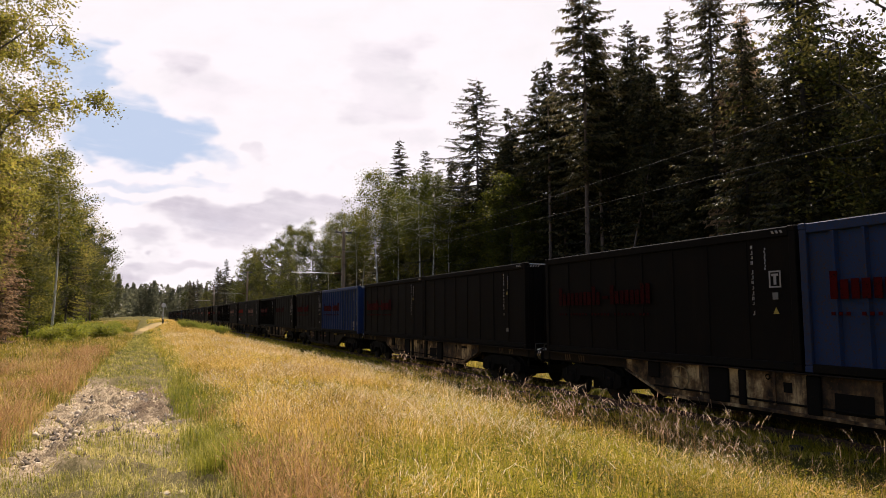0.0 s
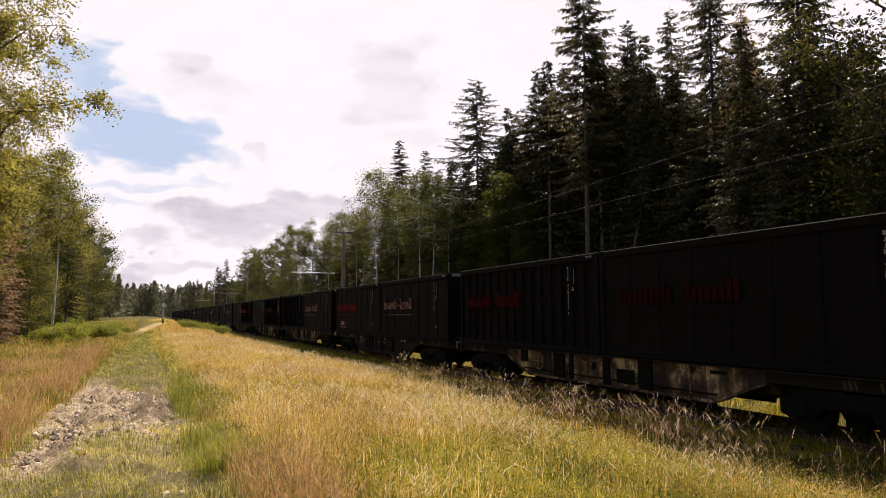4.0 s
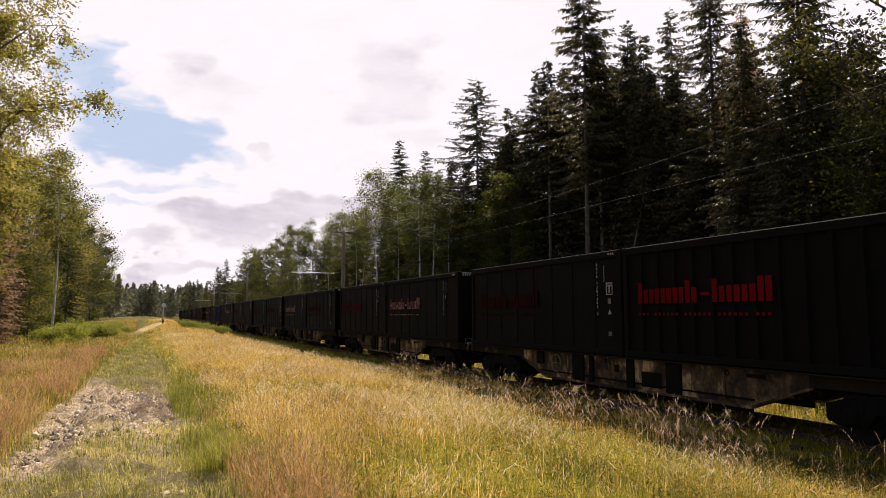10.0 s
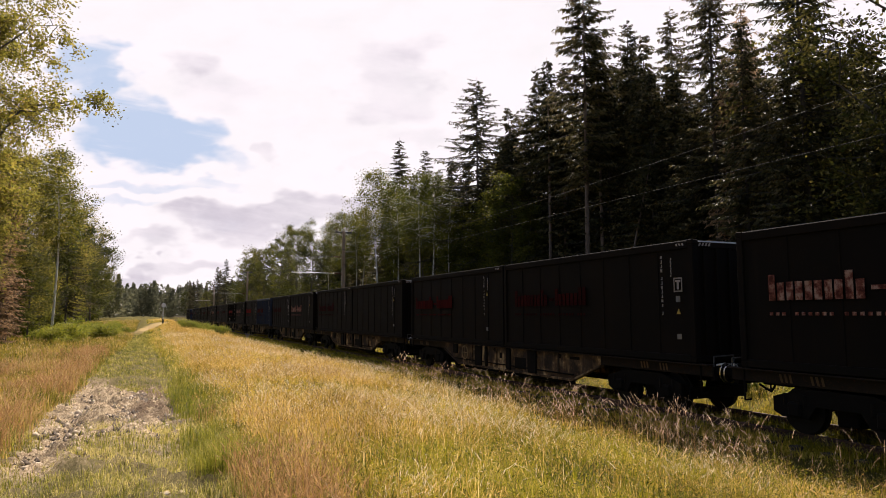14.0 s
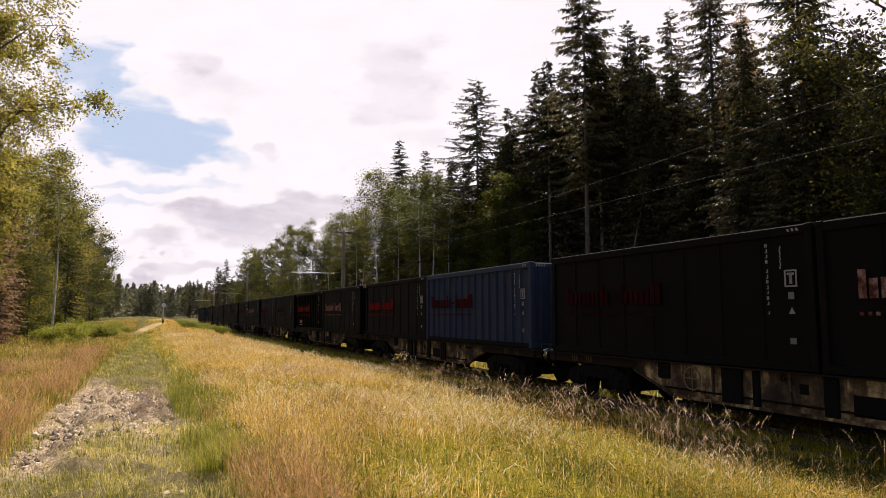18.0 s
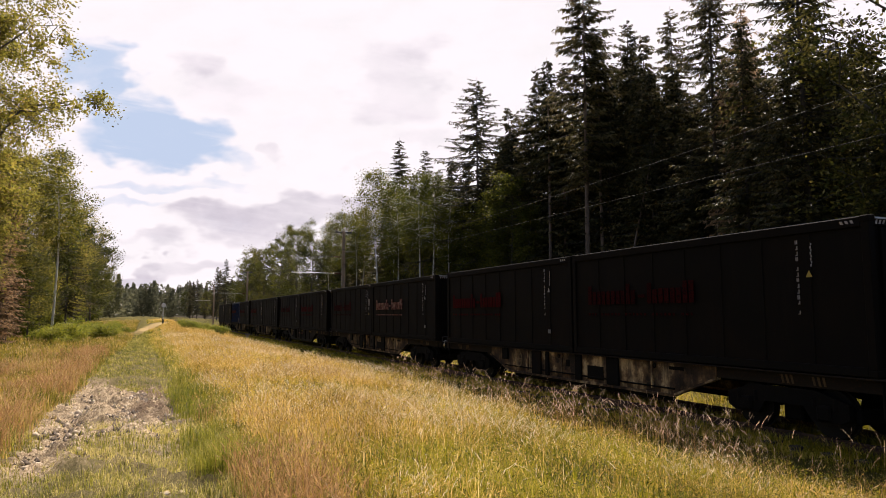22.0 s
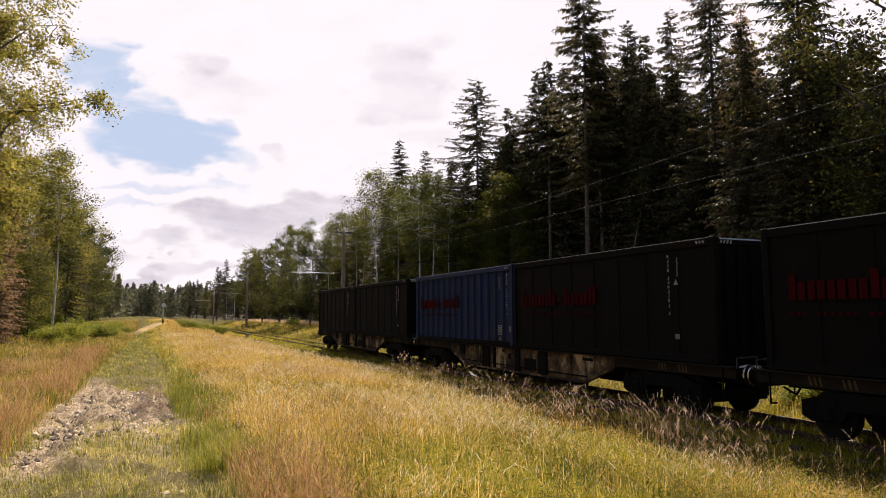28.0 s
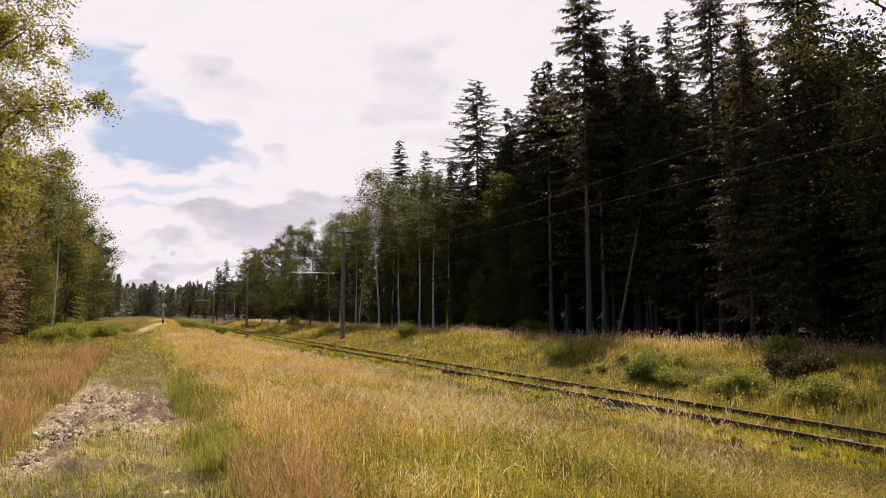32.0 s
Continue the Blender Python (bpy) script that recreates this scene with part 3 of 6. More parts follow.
def container_base(ribbed, colour):
    """A thirty-foot open bulk container; y runs from 0 at its rear to -LEN at its front, z from its floor."""
    name = f"{colour}_{ribbed}"
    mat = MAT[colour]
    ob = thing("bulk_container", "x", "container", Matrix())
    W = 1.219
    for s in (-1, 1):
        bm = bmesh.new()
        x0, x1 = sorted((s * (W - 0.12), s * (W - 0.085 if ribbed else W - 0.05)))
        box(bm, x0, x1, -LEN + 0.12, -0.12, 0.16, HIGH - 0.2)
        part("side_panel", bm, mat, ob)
        n = 15 if ribbed else 8
        step = (LEN - 0.24) / n
        for i in range(1, n):
            bm = bmesh.new()
            y = -0.12 - step * i
            w = 0.05 if ribbed else 0.03
            x0, x1 = sorted((s * (W - (0.087 if ribbed else 0.052)), s * (W - (0.004 if ribbed else 0.03))))
            vs = [(x0, y - w, 0.16), (x0, y + w, 0.16), (x1, y + w * 0.5, 0.16), (x1, y - w * 0.5, 0.16)] if s > 0 else [(x0, y - w * 0.5, 0.16), (x0, y + w * 0.5, 0.16), (x1, y + w, 0.16), (x1, y - w, 0.16)]
            lo = [bm.verts.new(v) for v in vs]
            hi = [bm.verts.new((v[0], v[1], HIGH - 0.2)) for v in vs]
            for a in range(4):
                bm.faces.new((lo[a], lo[(a + 1) % 4], hi[(a + 1) % 4], hi[a]))
            bmesh.ops.recalc_face_normals(bm, faces=bm.faces[:])
            part("rib", bm, mat, ob)
        x0, x1 = sorted((s * (W - 0.13), s * W))
        part("top_rail", boxes((x0, x1, -LEN + 0.16, -0.16, HIGH - 0.2, HIGH - 0.012), bevel=0.015), mat, ob)
        # pale strip that paints the sun's glint along the dusty top rail
        part("top_edge", boxes((s * (W - 0.10), s * (W - 0.03), -LEN + 0.18, -0.18, HIGH - 0.014, HIGH - 0.002)), MAT["dust"], ob, "dusty top edge, pale in place of sun glint")
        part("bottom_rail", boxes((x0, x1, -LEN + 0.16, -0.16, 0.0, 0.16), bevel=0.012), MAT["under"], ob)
        for y in (-0.08, -LEN + 0.08):
            part("corner_post", boxes((s * (W - 0.15), s * (W - 0.002), y - 0.078, y + 0.078, 0.12, HIGH - 0.12), bevel=0.012), mat, ob)
            for z in (0.0, HIGH - 0.12):
                part("corner_casting", boxes((s * (W - 0.17), s * (W + 0.003), y - 0.085, y + 0.085, z, z + 0.12), bevel=0.012), mat, ob)
    for y, out in ((-0.1, 1), (-LEN + 0.1, -1)):
        bm = boxes((-W + 0.15, W - 0.15, y - 0.02, y + 0.02, 0.16, HIGH - 0.18))
        part("end_wall", bm, mat, ob)
        for x in np.linspace(-0.8, 0.8, 5):
            part("end_rib", boxes((x - 0.05, x + 0.05, *sorted((y + out * 0.018, y + out * 0.07)), 0.18, HIGH - 0.2), bevel=0.01), mat, ob)
        part("end_rail", boxes((-W + 0.15, W - 0.15, y - 0.06, y + 0.08, HIGH - 0.19, HIGH - 0.02), bevel=0.012), mat, ob)
        part("end_sill", boxes((-W + 0.15, W - 0.15, y - 0.06, y + 0.08, 0.0, 0.16), bevel=0.012), mat, ob)
        # lip along the top of the end, its pale steel standing in for sun glint
        part("lip", boxes((-W + 0.2, W - 0.2, *sorted((y + out * 0.084, y + out * 0.10)), HIGH - 0.06, HIGH - 0.03)), MAT["galv"], ob)
    # white warning stripes at the front's upper corners
    for s in (-1, 1):
        bm = bmesh.new()
        for i in range(4):
            x = s * (0.66 + 0.10 * i)
            prism_y(bm, [(x - 0.03, HIGH - 0.15), (x + 0.02, HIGH - 0.15), (x + 0.055, HIGH - 0.075), (x + 0.005, HIGH - 0.075)], -LEN + 0.036, -LEN + 0.046)
        part("warning_stripes", bm, MAT["white"], ob, "white diagonal stripes")
        if s > 0:
            continue
        bm = bmesh.new()
        for i in range(3):
            y = -LEN + 0.30 + 0.10 * i
            prism(bm, [(y - 0.03, HIGH - 0.13), (y + 0.02, HIGH - 0.13), (y + 0.05, HIGH - 0.07), (y, HIGH - 0.07)], *sorted((s * (W - 0.002), s * (W + 0.006))))
        part("warning_stripes", bm, MAT["white"], ob, "white diagonal stripes")
    if colour == "blue_bright":
        # the front panels are grey with dirt
        step = (LEN - 0.24) / 15
        for i in range(9, 15):
            y = -0.12 - step * i
            part("dirty_panel", boxes((-W + 0.083, -W + 0.0845, y - step + 0.055, y - 0.055, 0.17, HIGH - 0.21)), MAT["blue_grey"], ob, "panel greyed by dirt")
    part("floor", boxes((-W + 0.13, W - 0.13, -LEN + 0.1, -0.1, 0.05, 0.12)), MAT["under"], ob)
    part("load", boxes((-W + 0.09, W - 0.09, -LEN + 0.13, -0.13, HIGH - 0.75, HIGH - 0.55)), MAT["under"], ob)
    return ob


def code_marks(ob, seed, tank, low=0.0):
    """Owner code, size code and warning plates near the front corner, in the three layouts that the train shows."""
    r = random.Random(seed)
    owner, size, plate = (0.36, 0.90, 0.88) if low else (1.05, 0.70, 0.50) if tank else (1.47, 1.14, 1.22)
    rows, z = [], HIGH - 0.32
    for i in range(12):
        h = 0.085
        if i in (4, 11):
            z -= 0.08
        d = h * (0.75 + 0.25 * r.random())
        y = -LEN + owner
        rows += [(y - 0.025, y - 0.006, z - d, z), (y - 0.025, y + 0.022, z - d, z - d + 0.016) if i % 3 else (y + 0.008, y + 0.026, z - d, z)]
        z -= h + 0.025
    tagged(part("owner_code", strokes(rows), MAT["white"], ob, "column of small white marks"), kind="stuff")
    y = -LEN + size
    part("size_code", strokes([(y + 0.014 * (i % 2), y + 0.024 + 0.014 * (i % 2), HIGH - 0.40 - 0.0575 * i - 0.047, HIGH - 0.40 - 0.0575 * i) for i in range(8)]), MAT["white"], ob, "short column of white marks")
    y = -LEN + plate
    if tank:
        top = HIGH - low - 0.88
        bm = bmesh.new()
        rings = []
        for x in (-1.2285, -1.218):
            for w in (0.14, 0.11):
                rings.append([bm.verts.new((x, y + sy * w, top - 0.17 + sz * (w + 0.03))) for sy, sz in ((-1, -1), (1, -1), (1, 1), (-1, 1))])
        for p, q in ((0, 1), (1, 3), (3, 2), (2, 0)):
            for i in range(4):
                j = (i + 1) % 4
                bm.faces.new((rings[p][i], rings[p][j], rings[q][j], rings[q][i]))
        bmesh.ops.recalc_face_normals(bm, faces=bm.faces[:])
        part("plate_frame", bm, MAT["white"], ob, "white square frame")
        bm = bmesh.new()
        prism(bm, [(y - 0.03, top - 0.28), (y + 0.03, top - 0.28), (y + 0.03, top - 0.105), (y + 0.08, top - 0.105), (y + 0.08, top - 0.06), (y - 0.08, top - 0.06), (y - 0.08, top - 0.105), (y - 0.03, top - 0.105)], -1.2285, -1.218)
        part("plate_letter", bm, MAT["white"], ob, "white block letter T")
        if low:
            part("small_plate", strokes([(-LEN + 0.08, -LEN + 0.20, top - 0.22, top - 0.03)]), MAT["dust"], ob)
        else:
            part("small_plate", strokes([(y - 0.06, y + 0.07, HIGH - 1.46, HIGH - 1.32)]), MAT["dust"], ob)
    bm = bmesh.new()
    z0 = HIGH - low - 1.40 if low else HIGH - (1.75 if tank else 1.05)
    prism(bm, [(y - 0.07, z0), (y + 0.07, z0), (y, z0 + 0.13)], -1.2285, -1.218)
    part("warning_triangle", bm, MAT["yellow" if r.random() < 0.6 else "white"], ob)
    if r.random() < 0.6 and not low:
        part("inspection_plate", strokes([(y - 0.07, y + 0.07, 0.52, 0.64)]), MAT["dust"], ob)


def logo(ob, colour, seed, second=True):
    """The maker's lettering, drawn as plain bars."""
    y = -0.80 if colour in ("pale_paint", "red_faint") else -0.62
    for rows in word_bars(y, 1.38, 0.52, 4.15):
        part("letter_bar", strokes(rows), MAT[colour], ob)
    if second:
        part("small_lettering", strokes([(y - 0.147 * i - 0.075, y - 0.147 * i, 1.08, 1.145) for i in range(28) if i % 7 != 3]), MAT[colour], ob)


BASES = {(c, r): None for c in ("black", "blue", "blue_grey", "blue_bright") for r in (0, 1)}
WAGON = []
BOXES = []
# from the train's end: colour, ribbed, lettering, second mark, framed plate
K, B_, BG, BB = "black", "blue", "blue_grey", "blue_bright"
R, RB, RF, WH = "red", "red_bright", "red_faint", "pale_paint"
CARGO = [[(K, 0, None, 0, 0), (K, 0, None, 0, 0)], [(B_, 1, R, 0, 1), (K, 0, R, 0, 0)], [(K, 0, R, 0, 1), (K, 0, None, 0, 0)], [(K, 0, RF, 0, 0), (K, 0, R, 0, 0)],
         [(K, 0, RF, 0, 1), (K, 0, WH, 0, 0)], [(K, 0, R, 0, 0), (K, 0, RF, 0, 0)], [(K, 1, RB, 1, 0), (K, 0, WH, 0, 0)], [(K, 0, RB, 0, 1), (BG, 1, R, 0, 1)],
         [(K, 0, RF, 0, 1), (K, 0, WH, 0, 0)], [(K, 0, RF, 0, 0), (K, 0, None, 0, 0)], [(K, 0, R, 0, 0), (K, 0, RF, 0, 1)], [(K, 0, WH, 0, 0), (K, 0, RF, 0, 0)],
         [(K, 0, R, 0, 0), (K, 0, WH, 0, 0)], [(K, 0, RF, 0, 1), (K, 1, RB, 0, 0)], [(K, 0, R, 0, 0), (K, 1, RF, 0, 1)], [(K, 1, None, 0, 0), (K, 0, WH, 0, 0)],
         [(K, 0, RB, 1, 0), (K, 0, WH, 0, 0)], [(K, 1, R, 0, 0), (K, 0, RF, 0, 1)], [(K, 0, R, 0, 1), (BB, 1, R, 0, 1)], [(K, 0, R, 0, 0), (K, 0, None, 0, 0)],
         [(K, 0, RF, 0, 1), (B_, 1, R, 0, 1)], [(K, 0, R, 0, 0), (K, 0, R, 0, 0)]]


def containers():
    for i, pair in enumerate(CARGO):
        for j, (colour, ribbed, text, extra, tank) in enumerate(pair):
            key = (colour, ribbed)
            if BASES[key] is None:
                ob = BASES[key] = container_base(ribbed, colour)
                ob = copy_thing(ob, Matrix())
            else:
                ob = copy_thing(BASES[key], Matrix())
            tint = {"black": "matt black", "blue": "dusty dark blue", "blue_grey": "chalky grey-blue", "blue_bright": "bright blue"}[colour]
            mark = {None: "without lettering", "red": "with dull red lettering", "red_bright": "with bright red lettering", "red_faint": "with worn red lettering", "pale_paint": "with pale lettering"}[text]
            tagged(ob, f"{tint} {'ribbed ' if ribbed else ''}steel bulk container {mark}", "container", "containers of the train")
            code_marks(ob, i * 2 + j, tank, 1.25 if colour in ("blue", "blue_bright") else 0.0)
            if text:
                logo(ob, text, i * 7 + j)
            if extra:
                for d in (0.0, 0.29, 0.58):
                    part("company_mark", strokes([(-1.36 - d, -1.28 - d, 0.47, 0.72), (-1.50 - d, -1.42 - d, 0.47, 0.72)]), MAT["white"], ob, "small white bars")
                part("company_note", strokes([(-2.5, -1.24, 0.32, 0.355)]), MAT["white"], ob)
                part("company_stripe", strokes([(-2.8, -2.15, 0.62, 0.67), (-2.7, -2.15, 0.5, 0.55)]), MAT["red_bright"], ob)
            BOXES.append((ob, i, -0.06 - (LEN + 0.08) * j))
    for ob in BASES.values():
        if ob:
            for o in (*ob.children_recursive, ob):
                bpy.data.objects.remove(o)


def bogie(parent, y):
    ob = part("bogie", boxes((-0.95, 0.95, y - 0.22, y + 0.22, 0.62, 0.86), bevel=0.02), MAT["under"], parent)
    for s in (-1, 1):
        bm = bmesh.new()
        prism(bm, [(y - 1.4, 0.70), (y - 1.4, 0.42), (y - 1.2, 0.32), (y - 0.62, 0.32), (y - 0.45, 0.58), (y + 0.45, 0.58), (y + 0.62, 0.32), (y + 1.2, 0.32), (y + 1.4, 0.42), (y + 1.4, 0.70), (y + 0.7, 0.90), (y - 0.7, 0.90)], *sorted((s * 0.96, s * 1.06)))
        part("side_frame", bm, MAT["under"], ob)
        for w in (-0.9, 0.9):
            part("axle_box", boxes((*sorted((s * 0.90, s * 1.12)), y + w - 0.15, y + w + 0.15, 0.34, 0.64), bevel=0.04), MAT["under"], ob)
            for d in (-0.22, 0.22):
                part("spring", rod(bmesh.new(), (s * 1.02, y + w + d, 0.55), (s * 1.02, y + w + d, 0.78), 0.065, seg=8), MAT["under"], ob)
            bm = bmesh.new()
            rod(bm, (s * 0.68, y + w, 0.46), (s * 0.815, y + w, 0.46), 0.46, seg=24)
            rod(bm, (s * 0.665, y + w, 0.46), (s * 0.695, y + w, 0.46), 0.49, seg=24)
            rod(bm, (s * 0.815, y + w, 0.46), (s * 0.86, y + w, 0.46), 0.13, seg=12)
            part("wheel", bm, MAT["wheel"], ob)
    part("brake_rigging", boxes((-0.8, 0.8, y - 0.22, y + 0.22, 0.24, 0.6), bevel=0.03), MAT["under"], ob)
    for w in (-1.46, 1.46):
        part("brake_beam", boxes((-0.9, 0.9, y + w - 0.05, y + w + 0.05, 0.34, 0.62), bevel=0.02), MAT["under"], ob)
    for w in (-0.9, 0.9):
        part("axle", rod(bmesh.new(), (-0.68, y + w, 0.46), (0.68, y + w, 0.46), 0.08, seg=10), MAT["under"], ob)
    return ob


def wagon_base(dark):
    ob = thing("flat_wagon", "dark brown flat wagon with small yellow and white markings" if dark else "weathered beige container flat wagon on dark bogies", "wagon", Matrix(), "wagons of the train")
    mid = -9.2
    for s in (-1, 1):
        bm = bmesh.new()
        low = 0.36 if dark else 0.42
        prism(bm, [(mid + 5.4, 1.2), (mid + 5.4, 0.93), (mid + 4.0, low), (mid - 4.0, low), (mid - 5.4, 0.93), (mid - 5.4, 1.2)], *sorted((s * 1.02, s * 1.09)))
        for y0, y1 in ((0.32, mid + 5.405), (mid - 5.405, -18.72)):
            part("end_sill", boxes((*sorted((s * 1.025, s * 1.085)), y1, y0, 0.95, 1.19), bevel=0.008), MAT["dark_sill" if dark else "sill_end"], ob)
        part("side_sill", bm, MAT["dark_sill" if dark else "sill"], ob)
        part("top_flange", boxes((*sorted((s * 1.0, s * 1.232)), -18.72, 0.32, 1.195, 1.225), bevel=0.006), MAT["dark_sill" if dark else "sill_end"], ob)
        # added dark strip in place of the black shade under the sill
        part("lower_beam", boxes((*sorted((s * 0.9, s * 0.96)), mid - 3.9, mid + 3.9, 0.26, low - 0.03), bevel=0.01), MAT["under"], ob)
        bm = bmesh.new()
        prism(bm, [(mid + 5.42, 0.95), (mid + 4.02, low + 0.02), (mid - 4.02, low + 0.02), (mid - 5.42, 0.95), (mid - 5.42, 0.90), (mid - 4.0, low - 0.045), (mid + 4.0, low - 0.045), (mid + 5.42, 0.90)], *sorted((s * 0.98, s * 1.14)))
        part("bottom_flange", bm, MAT["dark_sill" if dark else "sill"], ob)
        for y in (-3.3, 0.75, 2.75) if s < 0 else ():
            part("stiffener", boxes((*sorted((s * 1.088, s * 1.13)), mid + y - 0.03, mid + y + 0.03, 0.62 if abs(y) > 4.3 else 0.525, 1.19), bevel=0.004), MAT["dark_sill" if dark else "sill"], ob)
        # added bars whose black stands in for the shaded recesses between the bays
        for y, w in ((2.2, 0.28), (1.55, 0.09), (-0.15, 0.15), (-1.75, 0.26), (4.3, 0.2)) if s < 0 else ():
            part("equipment_box", boxes((*sorted((s * 1.092, s * 1.16)), mid + y - w, mid + y + w, (0.80 if y > 4 else 0.44), 1.18), bevel=0.02), MAT["under"], ob)
        if s < 0:
            part("brake_handwheel", ring(rod(rod(bmesh.new(), (s * 1.15, mid + 3.35, 0.62), (s * 1.15, mid + 3.35, 1.12), 0.012), (s * 1.15, mid + 3.10, 0.87), (s * 1.15, mid + 3.60, 0.87), 0.012), (s * 1.15, mid + 3.35, 0.87), (1, 0, 0), 0.26, 0.016), MAT["ring"], ob)
        part("brake_pipe", rod(bmesh.new(), (s * 1.12, mid + 4.3, 0.60), (s * 1.12, mid - 4.1, 0.57), 0.022, seg=6), MAT["under"], ob)
        for y in (-3.4, 0.9, 4.4):
            part("lashing_hook", ring(bmesh.new(), (s * 1.115, mid + y, 1.08), (1, 0, 0), 0.05, 0.014, 10, 4), MAT["under"], ob)
        for y0, y1, z0, z1 in ((-1.30, -0.55, 0.52, 0.90), (-4.4, -3.9, 1.02, 1.10), (0.35, 0.55, 0.8, 1.0)) if s < 0 else ():
            part("data_plate", boxes((*sorted((s * 1.09, s * 1.096)), mid + y0, mid + y1, z0, z1)), MAT["under"], ob)
        for y in (-8.1, -7.4, 7.3, 8.0) if s < 0 else ():
            bm = bmesh.new()
            for i in range(3):
                a = mid + y + 0.11 * i
                prism(bm, [(a, 0.99), (a + 0.05, 0.99), (a + 0.09, 1.16), (a + 0.04, 1.16)], *sorted((s * 1.084, s * 1.092)))
            part("ochre_stripes", bm, MAT["ochre"], ob)
        for y in (-0.02, -18.38):
            bm = rod(bmesh.new(), (s * 1.1, y, 0.55), (s * 1.1, y, 1.2), 0.018)
            rod(bm, (s * 1.1, y, 0.55), (s * 0.92, y, 0.55), 0.018)
            part("shunter_step", bm, MAT["under"], ob)
        for y, d in ((0.30, 1), (-18.7, -1)):
            bm = bmesh.new()
            rod(bm, (s * 0.875, y, 1.05), (s * 0.875, y + d * 0.34, 1.05), 0.11, seg=14)
            part("buffer_head", rod(bmesh.new(), (s * 0.875, y + d * 0.34, 1.05), (s * 0.875, y + d * 0.38, 1.05), 0.22, seg=18), MAT["tread"], ob, "worn bare steel buffer head")
            part("buffer", bm, MAT["under"], ob)
            bm = rod(bmesh.new(), (s * 0.42, y + d * 0.05, 1.0), (s * 0.42, y + d * 0.3, 1.12), 0.02)
            rod(bm, (s * 0.42, y + d * 0.3, 1.12), (s * 0.7, y + d * 0.3, 1.12), 0.02)
            rod(bm, (s * 0.7, y + d * 0.3, 1.12), (s * 0.7, y + d * 0.05, 1.0), 0.02)
            part("grab_rail", bm, MAT["iron"], ob)
        for y in (-0.16, -9.0, -9.42, -18.25):
            part("container_spigot", boxes((*sorted((s * 1.02, s * 1.2)), y - 0.11, y + 0.11, 1.2, BOT - 0.004), bevel=0.01), MAT["under"], ob)
    part("centre_sill", boxes((-0.3, 0.3, -18.6, 0.2, 0.82, 1.18)), MAT["under"], ob)
    for y in (0.26, -18.66):
        part("headstock", boxes((-1.02, 1.02, y - 0.06, y + 0.06, 0.86, 1.19), bevel=0.01), MAT["under"], ob)
    for i, y in enumerate(np.linspace(-1.2, -17.2, 9)):
        part("cross_bearer", boxes((-1.02, 1.02, y - 0.06, y + 0.06, 0.95, 1.18)), MAT["under"], ob)
    part("air_tank", rod(bmesh.new(), (-0.5, mid + 1.2, 0.72), (-0.5, mid - 1.2, 0.72), 0.2, seg=14), MAT["under"], ob)
    for y, d in ((0.34, 1), (-18.74, -1)):
        bm = rod(bmesh.new(), (-1.05, y, 1.18), (-1.05, y, 1.40), 0.016, seg=6)
        rod(bm, (-1.05, y, 1.40), (-0.45, y, 1.42), 0.016, seg=6)
        rod(bm, (-0.45, y, 1.42), (-0.45, y, 1.18), 0.016, seg=6)
        part("end_handrail", bm, MAT["iron"], ob)
        # the hose is coloured pale to paint its white glint
        bm = rod(bmesh.new(), (-0.98, y, 1.21), (-0.90, y + d * 0.16, 1.25), 0.024, seg=6)
        rod(bm, (-0.90, y + d * 0.16, 1.25), (-0.70, y + d * 0.22, 1.23), 0.024, seg=6)
        rod(bm, (-0.70, y + d * 0.22, 1.23), (-0.60, y + d * 0.20, 1.05), 0.024, seg=6)
        part("pale_hose", bm, MAT["galv"], ob, "hose between the wagons, pale for its white glint")
    part("coupling", rod(bmesh.new(), (0, 0.3, 0.98), (0, 0.85, 0.9), 0.05), MAT["under"], ob)
    part("draw_hook", rod(bmesh.new(), (0, -18.7, 0.98), (0, -18.85, 0.95), 0.06), MAT["under"], ob)
    bm = rod(bmesh.new(), (0.3, 0.3, 0.9), (0.28, 0.5, 0.6), 0.025)
    rod(bm, (0.28, 0.5, 0.6), (0.2, 0.75, 0.75), 0.025)
    part("brake_hose", bm, MAT["under"], ob)
    for y in (mid + 7.1, mid - 7.1):
        bogie(ob, y)
    if dark:
        for y in (-3.4, -3.75, -5.4, -9.9, -12.6, -13.0, -15.2):
            part("yellow_bracket", boxes((-1.15, -1.10, y - 0.10, y + 0.10, 1.02, 1.14), bevel=0.01), MAT["ochre_bright"], ob)
        part("wagon_text", boxes(*[(-1.098, -1.092, -5.1 - 0.6 * r, -4.6 - 0.6 * r + 0.0, 0.98 - 0.1 * n, 1.03 - 0.1 * n) for r in range(4) for n in range(3)]), MAT["pale_paint"], ob)
        part("owner_text", boxes(*[(-1.098, -1.092, -8.4 - 0.16 * n, -8.29 - 0.16 * n, 0.84, 0.93) for n in range(11)]), MAT["pale_paint"], ob)
        part("white_plate", boxes((-1.1, -1.09, -10.9, -10.5, 0.6, 0.82)), MAT["white"], ob)
        part("yellow_plate", boxes((-1.1, -1.09, -10.85, -10.55, 0.86, 1.0)), MAT["ochre_bright"], ob)
    return ob


DARK_WAGONS = (3, 16, 18)


def train():
    first = {d: wagon_base(d) for d in (False, True)}
    for i in range(len(CARGO)):
        kind = i in DARK_WAGONS
        ob = first[kind] if i in (0, DARK_WAGONS[0]) else copy_thing(first[kind], Matrix())
        WAGON.append((ob, i))
    containers()


train()


